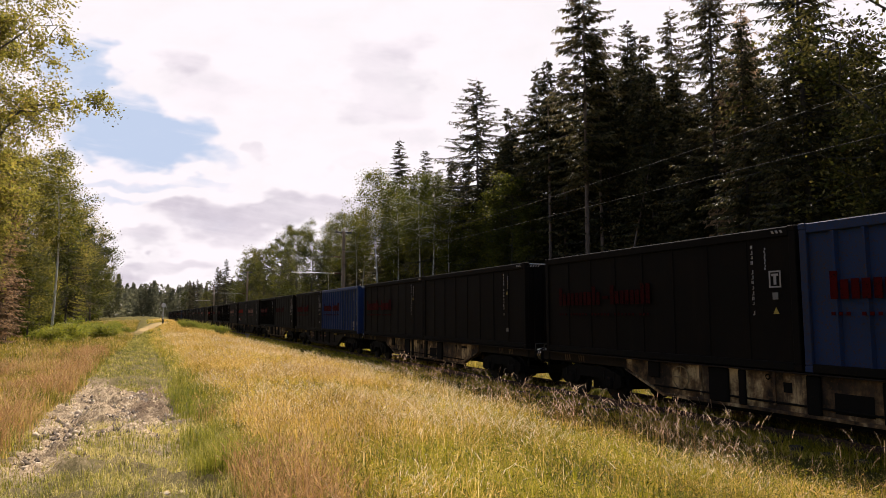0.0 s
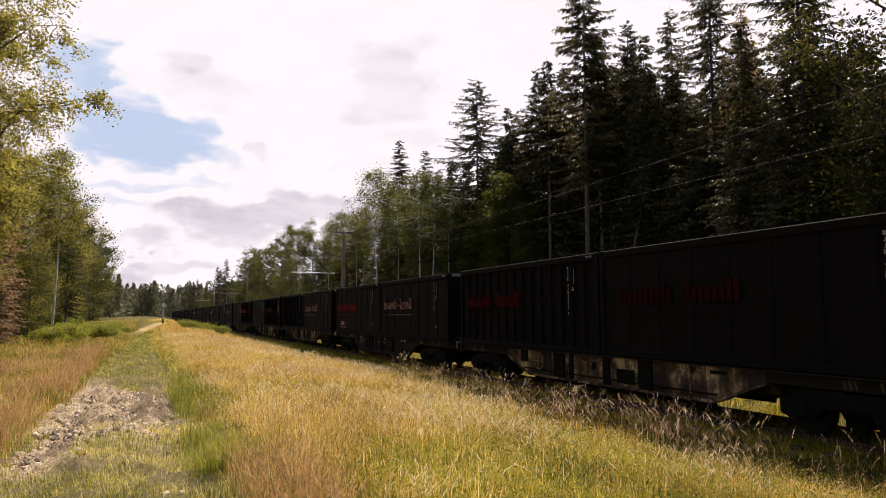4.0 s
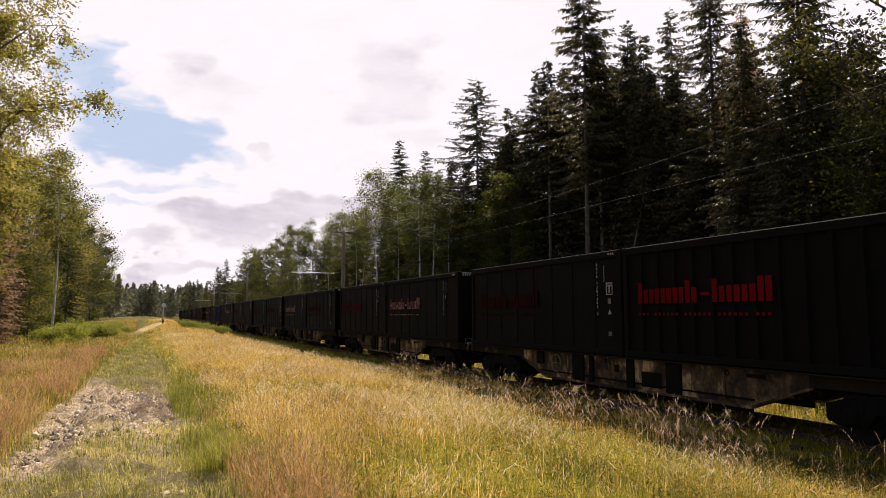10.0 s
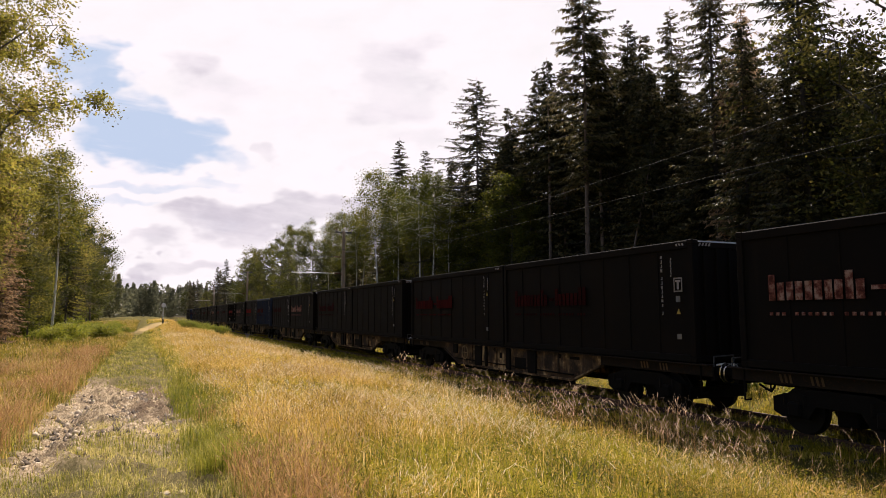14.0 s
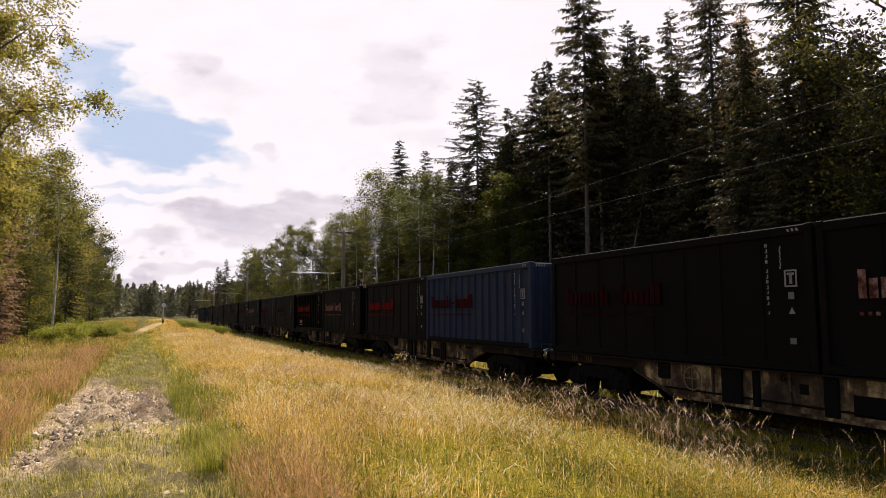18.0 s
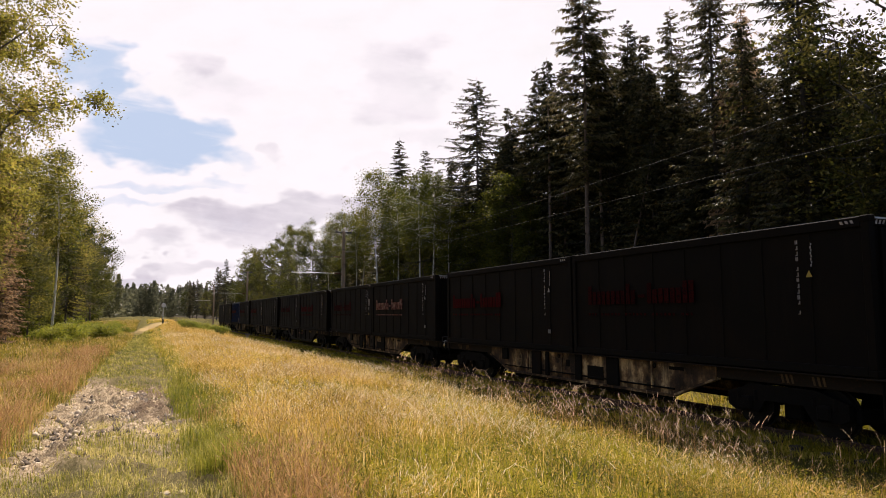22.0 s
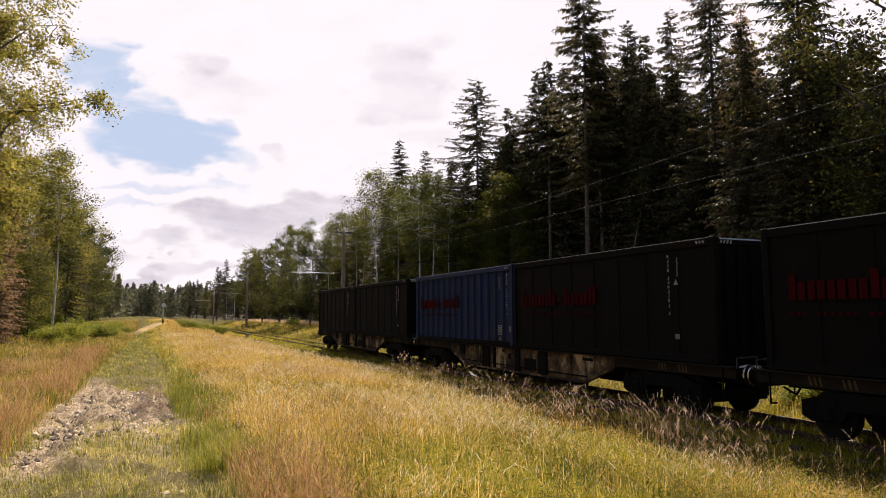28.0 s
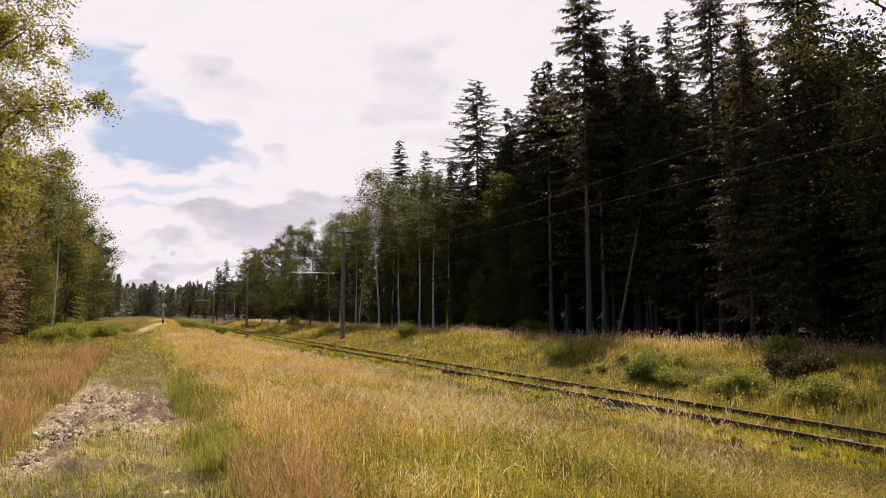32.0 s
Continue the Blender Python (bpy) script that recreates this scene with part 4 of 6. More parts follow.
# ---- plants ----
def leaf_quads(P, size, r, up=0.0, slim=0.55):
    """Diamond leaves at the points P, turned at random; up: how much they lie flat."""
    n = len(P)
    d = r.normal(size=(n, 3))
    d[:, 2] *= 1 - up
    d /= np.linalg.norm(d, axis=1)[:, None]
    e = r.normal(size=(n, 3))
    e[:, 2] *= 1 - up
    e -= (e * d).sum(1)[:, None] * d
    e /= np.linalg.norm(e, axis=1)[:, None] + 1e-9
    s = (np.asarray(size) * r.uniform(0.6, 1.3, n))[:, None]
    V = np.stack([P - d * s, P + e * s * slim, P + d * s, P - e * s * slim], 1).reshape(-1, 3)
    return V, np.arange(4 * n).reshape(n, 4)


def tube(pts, radii, seg=7):
    """Rings along a line, as vertices and quads."""
    pts, V = np.asarray(pts, float), []
    for i, p in enumerate(pts):
        d = pts[min(i + 1, len(pts) - 1)] - pts[max(i - 1, 0)]
        d /= np.linalg.norm(d) + 1e-9
        a = np.cross(d, (0.3, 1, 0.2))
        a /= np.linalg.norm(a)
        c = np.cross(d, a)
        t = np.linspace(0, 2 * np.pi, seg, endpoint=False)
        V.append(p + radii[i] * (np.cos(t)[:, None] * a + np.sin(t)[:, None] * c))
    V = np.concatenate(V)
    i = np.arange(len(pts) - 1)[:, None] * seg
    j = np.arange(seg)
    F = np.stack([i + j, i + (j + 1) % seg, i + seg + (j + 1) % seg, i + seg + j], -1).reshape(-1, 4)
    return V, F


def joined(pieces):
    V, F, n = [], [], 0
    for v, f in pieces:
        V.append(v)
        F.append(f + n)
        n += len(v)
    return np.concatenate(V), np.concatenate(F)


def bent_trunk(h, r0, r, lean=0.0, wob=0.12, n=14, top=0.02):
    t = np.linspace(0, 1, n)
    ph = r.uniform(0, 6, 4)
    x = lean * h * t + wob * np.sin(t * 5 + ph[0]) * t
    y = wob * np.sin(t * 4 + ph[1]) * t
    P = np.stack([x, y, t * h - 0.3 * (t == 0)], 1)
    R = r0 * ((1 - t) ** 0.8 * 0.92 + top) + r0 * 0.35 * np.exp(-t * 40)
    return P, R


def spruce_meshes(h, first, spread, seed, dens=1.0, dead=0.5, fat=1.0, needles="needle", bark="dull_bark"):
    """Trunk and crown of a spruce: whorls of drooping boughs hung with needle sprays."""
    r = np.random.default_rng(seed)
    P, R = bent_trunk(h, 0.0075 * h + 0.015, r, wob=0.06)
    wood = [tube(P, R, 9)]
    spray = []
    z = first - 3.0 if dead else first
    while z < h - 0.3:
        f = (h - z) / (h - first)
        live = z > first
        L = spread * min(1.0, max(f, 0.0)) ** 0.6 * (1.0 if live else r.uniform(0.3, 0.6))
        if z < first + 2:
            L *= 0.75
        for b in range(r.integers(5, 8) if live else r.integers(1, 4)):
            a = r.uniform(0, 2 * np.pi)
            ll = max(0.10, L * r.uniform(0.55, 1.2))
            n = 6
            t = np.linspace(0, 1, n)
            sag = ll * (0.30 * min(f, 1.0) + 0.03)
            q = np.stack([np.cos(a) * ll * t, np.sin(a) * ll * t, z - sag * (t - 0.35 * t ** 2.6) * 1.25 + 0.10 * ll * (1 - min(f, 1)) * t], 1)
            base = np.array([np.interp(z, P[:, 2], P[:, 0]), np.interp(z, P[:, 2], P[:, 1]), 0])
            q += base
            q[:, 2] += r.uniform(-0.18, 0.18) + ll * r.uniform(-0.12, 0.10) * t
            wood.append(tube(q, 0.035 * ll / 2.5 * (1 - t) + 0.006, 3))
            if not live:
                continue
            m = int((16 + 16 * ll) * dens)
            u = r.uniform(0.12, 1.0, m)
            side = np.array([-np.sin(a), np.cos(a), 0])
            c = np.stack([np.interp(u, t, q[:, i]) for i in range(3)], 1)
            out = r.choice([-1, 1], m)[:, None] * side * (0.75 + 0.25 * r.random(m))[:, None] + np.array([np.cos(a), np.sin(a), 0]) * 0.6
            sl = (0.15 + 0.22 * ll / spread * (1.15 - u) * 1.6 + 0.05)[:, None] * r.uniform(0.7, 1.3, m)[:, None] * (0.6 + 0.4 * min(1.0, ll)) * (0.72 if dens > 0.85 else 1.0)
            drop = np.array([0, 0, -1.0]) * r.uniform(0.1, 1.1, m)[:, None]
            d = (out + drop) * sl * 0.9
            w = np.cross(d, r.normal(size=(m, 3)))
            w /= np.linalg.norm(w, axis=1)[:, None] + 1e-9
            w *= (0.012 + 0.065 * sl) * fat
            V = np.stack([c, c + d * 0.45 + w, c + d, c + d * 0.45 - w], 1).reshape(-1, 3)
            spray.append((V, np.arange(4 * m).reshape(m, 4)))
        z += r.uniform(0.26, 0.42) * (0.75 + 0.5 * min(f, 1.0))
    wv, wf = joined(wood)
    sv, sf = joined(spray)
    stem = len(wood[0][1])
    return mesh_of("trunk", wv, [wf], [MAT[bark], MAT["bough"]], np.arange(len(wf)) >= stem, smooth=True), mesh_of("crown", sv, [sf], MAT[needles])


def leafy_meshes(h, first, spread, seed, bark, leaf, leaves=5200, size=0.16, droop=0.25, lean=0.0, clump=0.45, r0=None, twigs=6):
    """Trunk, limbs and an open crown of single leaves in uneven clumps."""
    r = np.random.default_rng(seed)
    P, R = bent_trunk(h * 0.96, r0 or 0.008 * h + 0.03, r, lean, 0.35)
    wood, tips = [tube(P, R, 9)], []
    nl = int(14 + h * 1.3)
    for i in range(nl):
        f = (i + r.random()) / nl
        z = first + (h * 0.95 - first) * f
        base = np.array([np.interp(z, P[:, 2], P[:, j]) for j in range(3)])
        a = i * 2.4 + r.uniform(-0.5, 0.5)
        ll = spread * (0.35 + 0.9 * math.sin(math.pi * min(1, 0.12 + 0.85 * f)) ** 0.8) * r.uniform(0.55, 1.1)
        t = np.linspace(0, 1, 6)
        rise = ll * r.uniform(0.25, 0.75)
        q = base + np.stack([np.cos(a) * ll * t, np.sin(a) * ll * t, rise * t - droop * ll * t ** 2.2], 1)
        q[1:-1] += r.normal(0, 0.05 * ll, (4, 3))
        wood.append(tube(q, np.interp(z, P[:, 2], R) * 0.45 * (1 - t) + 0.008, 5))
        for _ in range(twigs):
            s = r.uniform(0.3, 1.0)
            c = np.array([np.interp(s, t, q[:, j]) for j in range(3)])
            d = r.normal(size=3) * np.array([1, 1, 0.7])
            d /= np.linalg.norm(d)
            e = c + d * ll * r.uniform(0.18, 0.42) + np.array([0, 0, -droop * r.uniform(0, 0.7)])
            wood.append(tube(np.stack([c, (c + e) / 2 + r.normal(0, 0.04, 3), e]), [0.016, 0.011, 0.005], 3))
            tips += [e, (c + e) / 2]
        tips.append(q[-1])
    tips = np.array(tips)
    per = max(4, leaves // len(tips))
    C = np.repeat(tips, per, 0)
    g = r.normal(size=C.shape) * clump * np.repeat(r.uniform(0.5, 1.25, len(tips)), per)[:, None] * np.array([0.75, 0.75, 0.62])
    C = C + g
    C[:, 2] -= droop * 0.6 * np.abs(r.normal(size=len(C)))
    keep = r.random(len(C)) < 0.92
    lv, lf = leaf_quads(C[keep], size, r, 0.3, 0.6)
    wv, wf = joined(wood)
    return mesh_of("trunk", wv, [wf], bark, smooth=True), mesh_of("crown", lv, [lf], leaf)


SPRUCE = [spruce_meshes(21, 3.5, 3.5, 11, 1.4, fat=1.25), spruce_meshes(23, 5.0, 3.9, 12, 1.5, fat=1.25), spruce_meshes(18, 2.0, 3.1, 13, fat=1.4), spruce_meshes(20, 6.0, 3.0, 14, 1.4, fat=1.25)]
PINE_POLE = [spruce_meshes(19, 10.0, 2.0, 21, 0.7, 0.5, 1.8, bark="bark"), spruce_meshes(17, 9.0, 1.8, 22, 0.7, 0.5, 1.8, bark="bark")]
FILL = [spruce_meshes(20, 2.0, 3.8, 23, 0.45, 0, 3.0), spruce_meshes(18, 3.0, 3.5, 24, 0.45, 0, 3.0), spruce_meshes(22, 4.0, 4.0, 25, 0.45, 0, 3.0)]
BIRCH = [leafy_meshes(17, 8.5, 2.2, 31, MAT["birch"], MAT["leaf"], 11000, 0.085, 0.5, r0=0.12), leafy_meshes(15, 7.0, 2.1, 32, MAT["birch"], MAT["leaf"], 10000, 0.085, 0.5, 0.05, r0=0.105), leafy_meshes(18, 9.0, 2.3, 33, MAT["birch"], MAT["leaf"], 11000, 0.085, 0.5, -0.06, r0=0.12)]
BROAD = [leafy_meshes(14, 2.5, 3.6, 41, MAT["twig"], MAT["mid_leaf"], 17000, 0.10, 0.15), leafy_meshes(17, 3.0, 4.2, 42, MAT["twig"], MAT["leaf"], 21000, 0.10, 0.15), leafy_meshes(11, 1.5, 3.0, 43, MAT["twig"], MAT["mid_leaf"], 13000, 0.09, 0.2)]
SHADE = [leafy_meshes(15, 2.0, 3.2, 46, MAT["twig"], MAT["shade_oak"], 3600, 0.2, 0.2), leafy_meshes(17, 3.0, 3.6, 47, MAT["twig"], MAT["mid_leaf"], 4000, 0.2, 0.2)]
SLIM = [leafy_meshes(14, 1.5, 2.3, 49, MAT["twig"], MAT["leaf"], 15000, 0.085, 0.2), leafy_meshes(13, 1.0, 2.0, 50, MAT["twig"], MAT["leaf"], 12000, 0.085, 0.2, 0.04)]
KINDS = {"slim": (SLIM, "slim leafy tree in light green", "tree"), "shade": (SHADE, "leafy tree standing deeper in the forest", "tree"), "spruce": (SPRUCE, "tall dark green spruce with drooping boughs", "spruce"), "fill": (FILL, "dark spruce standing deep in the forest", "spruce"), "pole": (PINE_POLE, "slender spruce with a bare trunk and high crown", "spruce"),
         "birch": (BIRCH, "slim white-barked birch with light green leaves", "birch"), "broad": (BROAD, "leafy broad-leaved tree in yellowish summer green", "tree")}


def tree(kind, which, l, b, scale=1.0, rz=0.0, lean=0.0, wide=1.0, group="trees at the forest edge", label=""):
    meshes, text, cat = KINDS[kind]
    trunk, crown = meshes[which % len(meshes)]
    m = at(l, b, float(land(l, b)) - 0.05, rz) @ pose(0, 0, 0, 0, lean, 0)
    ob = thing(cat, label or text, "tree", m, group)
    ob.scale = (scale * wide, scale * wide, scale)
    part("trunk", trunk, None, ob)
    part("crown", crown, None, ob)
    return ob


def along(x, l):
    """How far along a line l metres across lies, seen at the column x of a 1568 wide view."""
    return l / math.tan(math.atan((x - 784) / 1200) + radians(TH))


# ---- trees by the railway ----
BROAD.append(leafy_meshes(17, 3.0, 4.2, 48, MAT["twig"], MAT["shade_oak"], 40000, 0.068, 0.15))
SPRUCE.append(spruce_meshes(20.5, 8.0, 3.3, 15, 1.7, fat=1.25, bark="bark"))
SPRUCE.append(spruce_meshes(19.5, 2.5, 5.6, 16, 1.0, 0, 1.5))
SPRUCE.append(spruce_meshes(17.0, 1.0, 2.4, 17, 0.8, 0, 1.0, "brown"))
NAMED = [("spruce", 4, 1042, 21.5, 1.0), ("spruce", 5, 847, 23.0, 1.0), ("spruce", 0, 706, 27.0, 1.06), ("spruce", 2, 752, 28.0, 1.1), ("spruce", 0, 1124, 27.0, 0.93), ("spruce", 3, 1202, 26.0, 0.90),
         ("spruce", 1, 1276, 23.5, 0.80), ("spruce", 1, 1440, 22.5, 0.86), ("spruce", 0, 955, 24.0, 0.86), ("spruce", 0, 918, 25.0, 0.78), ("spruce", 6, 1330, 23.0, 0.84),
         ("pole", 0, 975, 22.5, 0.9), ("pole", 1, 1002, 24.0, 1.0), ("pole", 0, 1068, 23.0, 0.9), ("pole", 1, 905, 25.0, 1.0), ("pole", 1, 1150, 25.5, 1.0),
         ("birch", 2, 672, 20.8, 0.90), ("birch", 1, 707, 21.5, 0.95), ("birch", 0, 742, 22.0, 0.86), ("birch", 0, 767, 21.5, 0.80), ("birch", 1, 630, 20.6, 0.84), ("birch", 2, 636, 22.0, 0.78), ("birch", 1, 790, 22.5, 0.75), ("birch", 0, 694, 24.0, 0.92), ("birch", 0, 602, 21.0, 0.84), ("birch", 2, 584, 21.5, 0.76),
         ("broad", 1, 526, 20.5, 0.90), ("broad", 2, 550, 20.0, 1.1), ("broad", 0, 495, 21.5, 1.10), ("broad", 2, 465, 20.0, 1.25), ("broad", 1, 443, 22.0, 0.92), ("spruce", 2, 400, 21.0, 1.0), ("spruce", 0, 385, 20.0, 0.8), ("spruce", 2, 350, 21, 1.0), ("spruce", 2, 337, 20, 1.05), ("spruce", 2, 308, 19, 1.15)]
def standing_back(x):
    """How far behind the bank's rim the forest edge stands."""
    return 4.5 if x >= 1380 else 9.0 if x >= 800 else 6.0 if x > 560 else 1.0


SKYLINE = ((300, 500), (400, 470), (450, 440), (500, 428), (560, 400), (640, 310), (700, 300), (780, 290), (850, 230), (930, 200), (1000, 120), (1100, 90), (1568, 80))


def capped(l, b, s, tall):
    """Keep a tree inside the forest below the crowns of its edge."""
    x, y = l * math.cos(radians(TH)) - b * math.sin(radians(TH)), l * math.sin(radians(TH)) + b * math.cos(radians(TH))
    if y < 4:
        return s * 0.7
    row = np.interp(784 + 1200 * x / y, [p[0] for p in SKYLINE], [p[1] for p in SKYLINE]) + rng.uniform(0, 70)
    return min(s, max(0.35, (2.4 + (556 - row) / 1200 * y - float(land(l, b))) / tall))


for x, l, s in ((746, 29.5, 1.0), (818, 30.0, 0.95), (868, 30.5, 1.0), (906, 30.5, 1.05), (938, 31.0, 0.8)):
    tree("slim", x, l, along(x, l), s, x * 3.0, label="slim sunlit leafy tree between the spruces")
for x, l, s in ((598, 29.4, 0.30), (640, 30.2, 0.34), (690, 29.3, 0.62), (728, 30.2, 0.30), (776, 30.3, 0.34), (812, 30.0, 0.36), (838, 30.5, 0.30), (802, 28.6, 0.40), (846, 28.2, 0.42), (884, 28.6, 0.38), (660, 27.8, 0.26), (718, 28.2, 0.30), (760, 28.0, 0.28), (925, 28.8, 0.30)):
    tree("slim", x, l, along(x, l), s, x * 5.0, label="young leafy tree under the birches")
for x, l, s in ((800, 31.5, 0.52), (832, 32.4, 0.44)):
    tree("birch", x % 3, l, along(x, l), s, x * 4.0, label="young birch with light leaves before dark spruces")
for kind, w, x, l, s in NAMED:
    back = standing_back(x)
    tree(kind, w, l + back, along(x, l + back), s * (l + back) / l, rng.uniform(0, 360), 0, 1.0)
# added spruces, placed to throw their shadow on the right of the bank
for l, b, s in ((25.2, 20.5, 0.60), (25.8, 16.6, 0.56)):
    tree("fill", 0, l, b, s, b * 9.0, label="young dense dark spruce added at the forest edge")
# this one too stands here for the shadow it casts
tree("fill", 2, 26.6, along(1330, 26.6), 0.74, 30, 0, 0.9, label="dense dark spruce added before the forest edge")
for x, s in ((1372, 0.60), (1440, 0.62)):
    tree("fill", 1, 30.0, along(x, 30.0), s * 1.36, x * 3.0, label="young dense dark spruce added at the forest edge")
tree("pole", 1, 29.0, along(1091, 29.0), 0.85, -TH, 12, 1.0, label="slim bare-trunked tree leaning among dark spruces")
for i in range(125):
    b = rng.uniform(-14, 135)
    l = 32.0 + 22 * rng.random() ** 1.2
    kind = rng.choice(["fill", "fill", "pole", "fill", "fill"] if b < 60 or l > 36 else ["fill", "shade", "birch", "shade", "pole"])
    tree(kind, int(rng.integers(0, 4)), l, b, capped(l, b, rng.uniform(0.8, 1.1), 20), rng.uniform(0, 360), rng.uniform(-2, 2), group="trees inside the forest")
for x, l, y in ((1330, 31.2, 190), (1372, 31.6, 170), (1440, 31.0, 150), (1480, 33.0, 120), (1560, 32.0, 110), (1300, 34.0, 130), (1130, 34.5, 150), (1205, 34.0, 130), (1010, 34.0, 200), (930, 34.0, 260), (1545, 31.5, 220), (1452, 32.0, 130), (1500, 34.5, 50), (1545, 33.0, 30), (1400, 34.0, 110), (1470, 33.5, 80), (800, 34.0, 275), (776, 33.0, 295), (752, 33.5, 305), (826, 34.0, 280), (892, 34.0, 235), (940, 33.0, 190), (978, 33.5, 150), (1006, 33.0, 205), (908, 33.0, 225), (862, 34.0, 270), (1085, 33.0, 130), (1160, 33.0, 110)):
    b = along(x, l)
    deep = l * math.sin(radians(TH)) + b * math.cos(radians(TH))
    tree("fill", x % 3, l, b, (2.4 + (556 - y) / 1200 * deep - float(land(l, b))) / (20, 18, 22)[x % 3], x * 7.0, group="trees inside the forest")
for i in range(44):
    l, b = rng.uniform(32.5, 44), rng.uniform(-8, 60)
    tree("fill", int(rng.integers(0, 3)), l, b, capped(l, b, rng.uniform(0.9, 1.15), 20.5), rng.uniform(0, 360), group="trees inside the forest")
for i in range(22):
    l, b = rng.uniform(23.5, 31), rng.uniform(92, 190)
    tree("fill", int(rng.integers(0, 3)), l, b, capped(l, b, rng.uniform(0.45, 0.65), 20), rng.uniform(0, 360), group="trees along the far railway")
for i in range(46):
    b = 125 + 300 * rng.random() ** 1.4
    l = 19.5 + 14 * rng.random()
    kind = rng.choice(["fill", "shade", "birch", "fill", "shade"])
    tree(kind, int(rng.integers(0, 4)), l, b, capped(l, b, rng.uniform(0.75, 1.05), 19), rng.uniform(0, 360), group="trees along the far railway")

# ---- trees left of the dirt track ----
BROAD.append(leafy_meshes(19, 2.5, 4.3, 44, MAT["twig"], MAT["oak"], 125000, 0.056, 0.12, clump=0.27, twigs=15))
BROAD.append(leafy_meshes(15, 1.5, 3.2, 45, MAT["twig"], MAT["oak"], 62000, 0.052, 0.15, twigs=10))
tree("broad", 4, -7.9, 31.0, 1.1, 20, group="trees by the dirt track", label="large overhanging broad-leaved tree with small yellow-green leaves")
tree("broad", 3, 28.0, along(1640, 28.0), 1.30, 250, label="broad-leaved tree in full leaf at the forest edge")
LEFT = [("broad", 5, -9.2, 38, 1.25), ("spruce", 6, -7.3, 43, 0.5), ("broad", 5, -8.4, 41, 0.55), ("broad", 2, -8.2, 50, 0.7), ("broad", 2, -7.9, 58, 0.6), ("broad", 5, -11.4, 44, 0.95), ("spruce", 6, -7.7, 48, 0.62), ("spruce", 2, -7.4, 78, 0.8), ("spruce", 2, -8.0, 98, 0.85), ("spruce", 6, -9.4, 54, 0.7), ("broad", 5, -10.2, 52, 1.0), ("birch", 0, -6.0, 54.8, 0.85), ("broad", 5, -9.4, 62, 1.0), ("broad", 0, -9.0, 72, 1.05), ("spruce", 0, -10.5, 66, 0.75), ("broad", 5, -8.2, 82, 0.98), ("broad", 0, -8.5, 94, 1.0), ("spruce", 2, -9, 106, 0.85), ("broad", 2, -7.5, 112, 1.2), ("broad", 0, -8.8, 124, 1.0), ("broad", 5, -9.5, 140, 1.0), ("broad", 2, -9, 158, 1.2)]
for kind, w, l, b, s in LEFT:
    tree(kind, w, l, b, s, rng.uniform(0, 360), group="trees by the dirt track")
for i in range(34):
    tree(rng.choice(["shade", "fill", "shade", "birch"]), int(rng.integers(0, 3)), -12 - 16 * rng.random(), rng.uniform(28, 210), rng.uniform(0.85, 1.05), rng.uniform(0, 360), group="trees by the dirt track")


def far_wood():
    """The woods that close the view, too far to tell one tree from the next."""
    r = np.random.default_rng(5)
    pts = [(r.uniform(-110, -9), r.uniform(240, 420)) for _ in range(260)] + [(r.uniform(-120, 120), r.uniform(470, 560)) for _ in range(430)]
    V, Q = [], []
    n = 0
    for l, b in pts:
        h, w = (r.uniform(12, 17) if b < 450 else r.uniform(18, 25)), r.uniform(2.2, 4.0)
        m = 300
        t = r.random(m) ** 0.9
        rad = w * (1 - t) ** 0.6 if r.random() < 0.6 else w * np.sqrt(np.clip(np.sin(np.pi * (0.15 + 0.8 * t)), 0, 1))
        a = r.uniform(0, 6.28, m)
        C = np.stack([l + np.cos(a) * rad * r.uniform(0.5, 1, m), b + np.sin(a) * rad, float(land(l, b)) + 1.2 + (h - 1.2) * t], 1)
        v, q = leaf_quads(C, 0.62, r, 0.2, 0.8)
        V.append(v), Q.append(q + n)
        n += len(v)
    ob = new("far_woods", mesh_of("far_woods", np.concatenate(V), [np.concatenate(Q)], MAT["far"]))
    ob.matrix_basis = at(0, 0)
    tagged(ob, "distant mixed woods closing the view", "woods", kind="stuff")


# pale grey-green leaves: the haze of distance is put into their colour
MAT["far"] = leaf_material("hazy_far_foliage", ((0.1, (0.075, 0.082, 0.050)), (0.5, (0.125, 0.128, 0.074)), (0.9, (0.19, 0.178, 0.105))), 0.45, 0.04)
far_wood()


# ---- grasses ----
def blades(l, b, h, w, r, lean=0.35, z=None):
    """Bent blades of grass: five points each."""
    n = len(l)
    z = land(l, b) if z is None else z
    base = np.stack([l, b, z - 0.03], 1)
    a = r.uniform(0, 2 * np.pi, n)
    side = np.stack([np.cos(a), np.sin(a), np.zeros(n)], 1) * w[:, None]
    d = np.stack([-np.sin(a), np.cos(a), np.zeros(n)], 1)
    bend = lean * (0.15 + 1.5 * r.random(n))
    out = (bend * h)[:, None] * d
    up = np.stack([np.zeros(n), np.zeros(n), h], 1)
    mid = base + 0.60 * up + 0.32 * out
    tip = base + up * np.clip(1.02 - 0.45 * bend * bend - 0.1 * np.abs(r.normal(size=n)), 0.45, 1.1)[:, None] + out
    V = np.stack([base - side, base + side, mid - side * 0.8, mid + side * 0.8, tip], 1).reshape(-1, 3)
    i = np.arange(n)[:, None] * 5
    return V, i + np.array([0, 1, 3, 2]), i + np.array([2, 3, 4]), tip, d


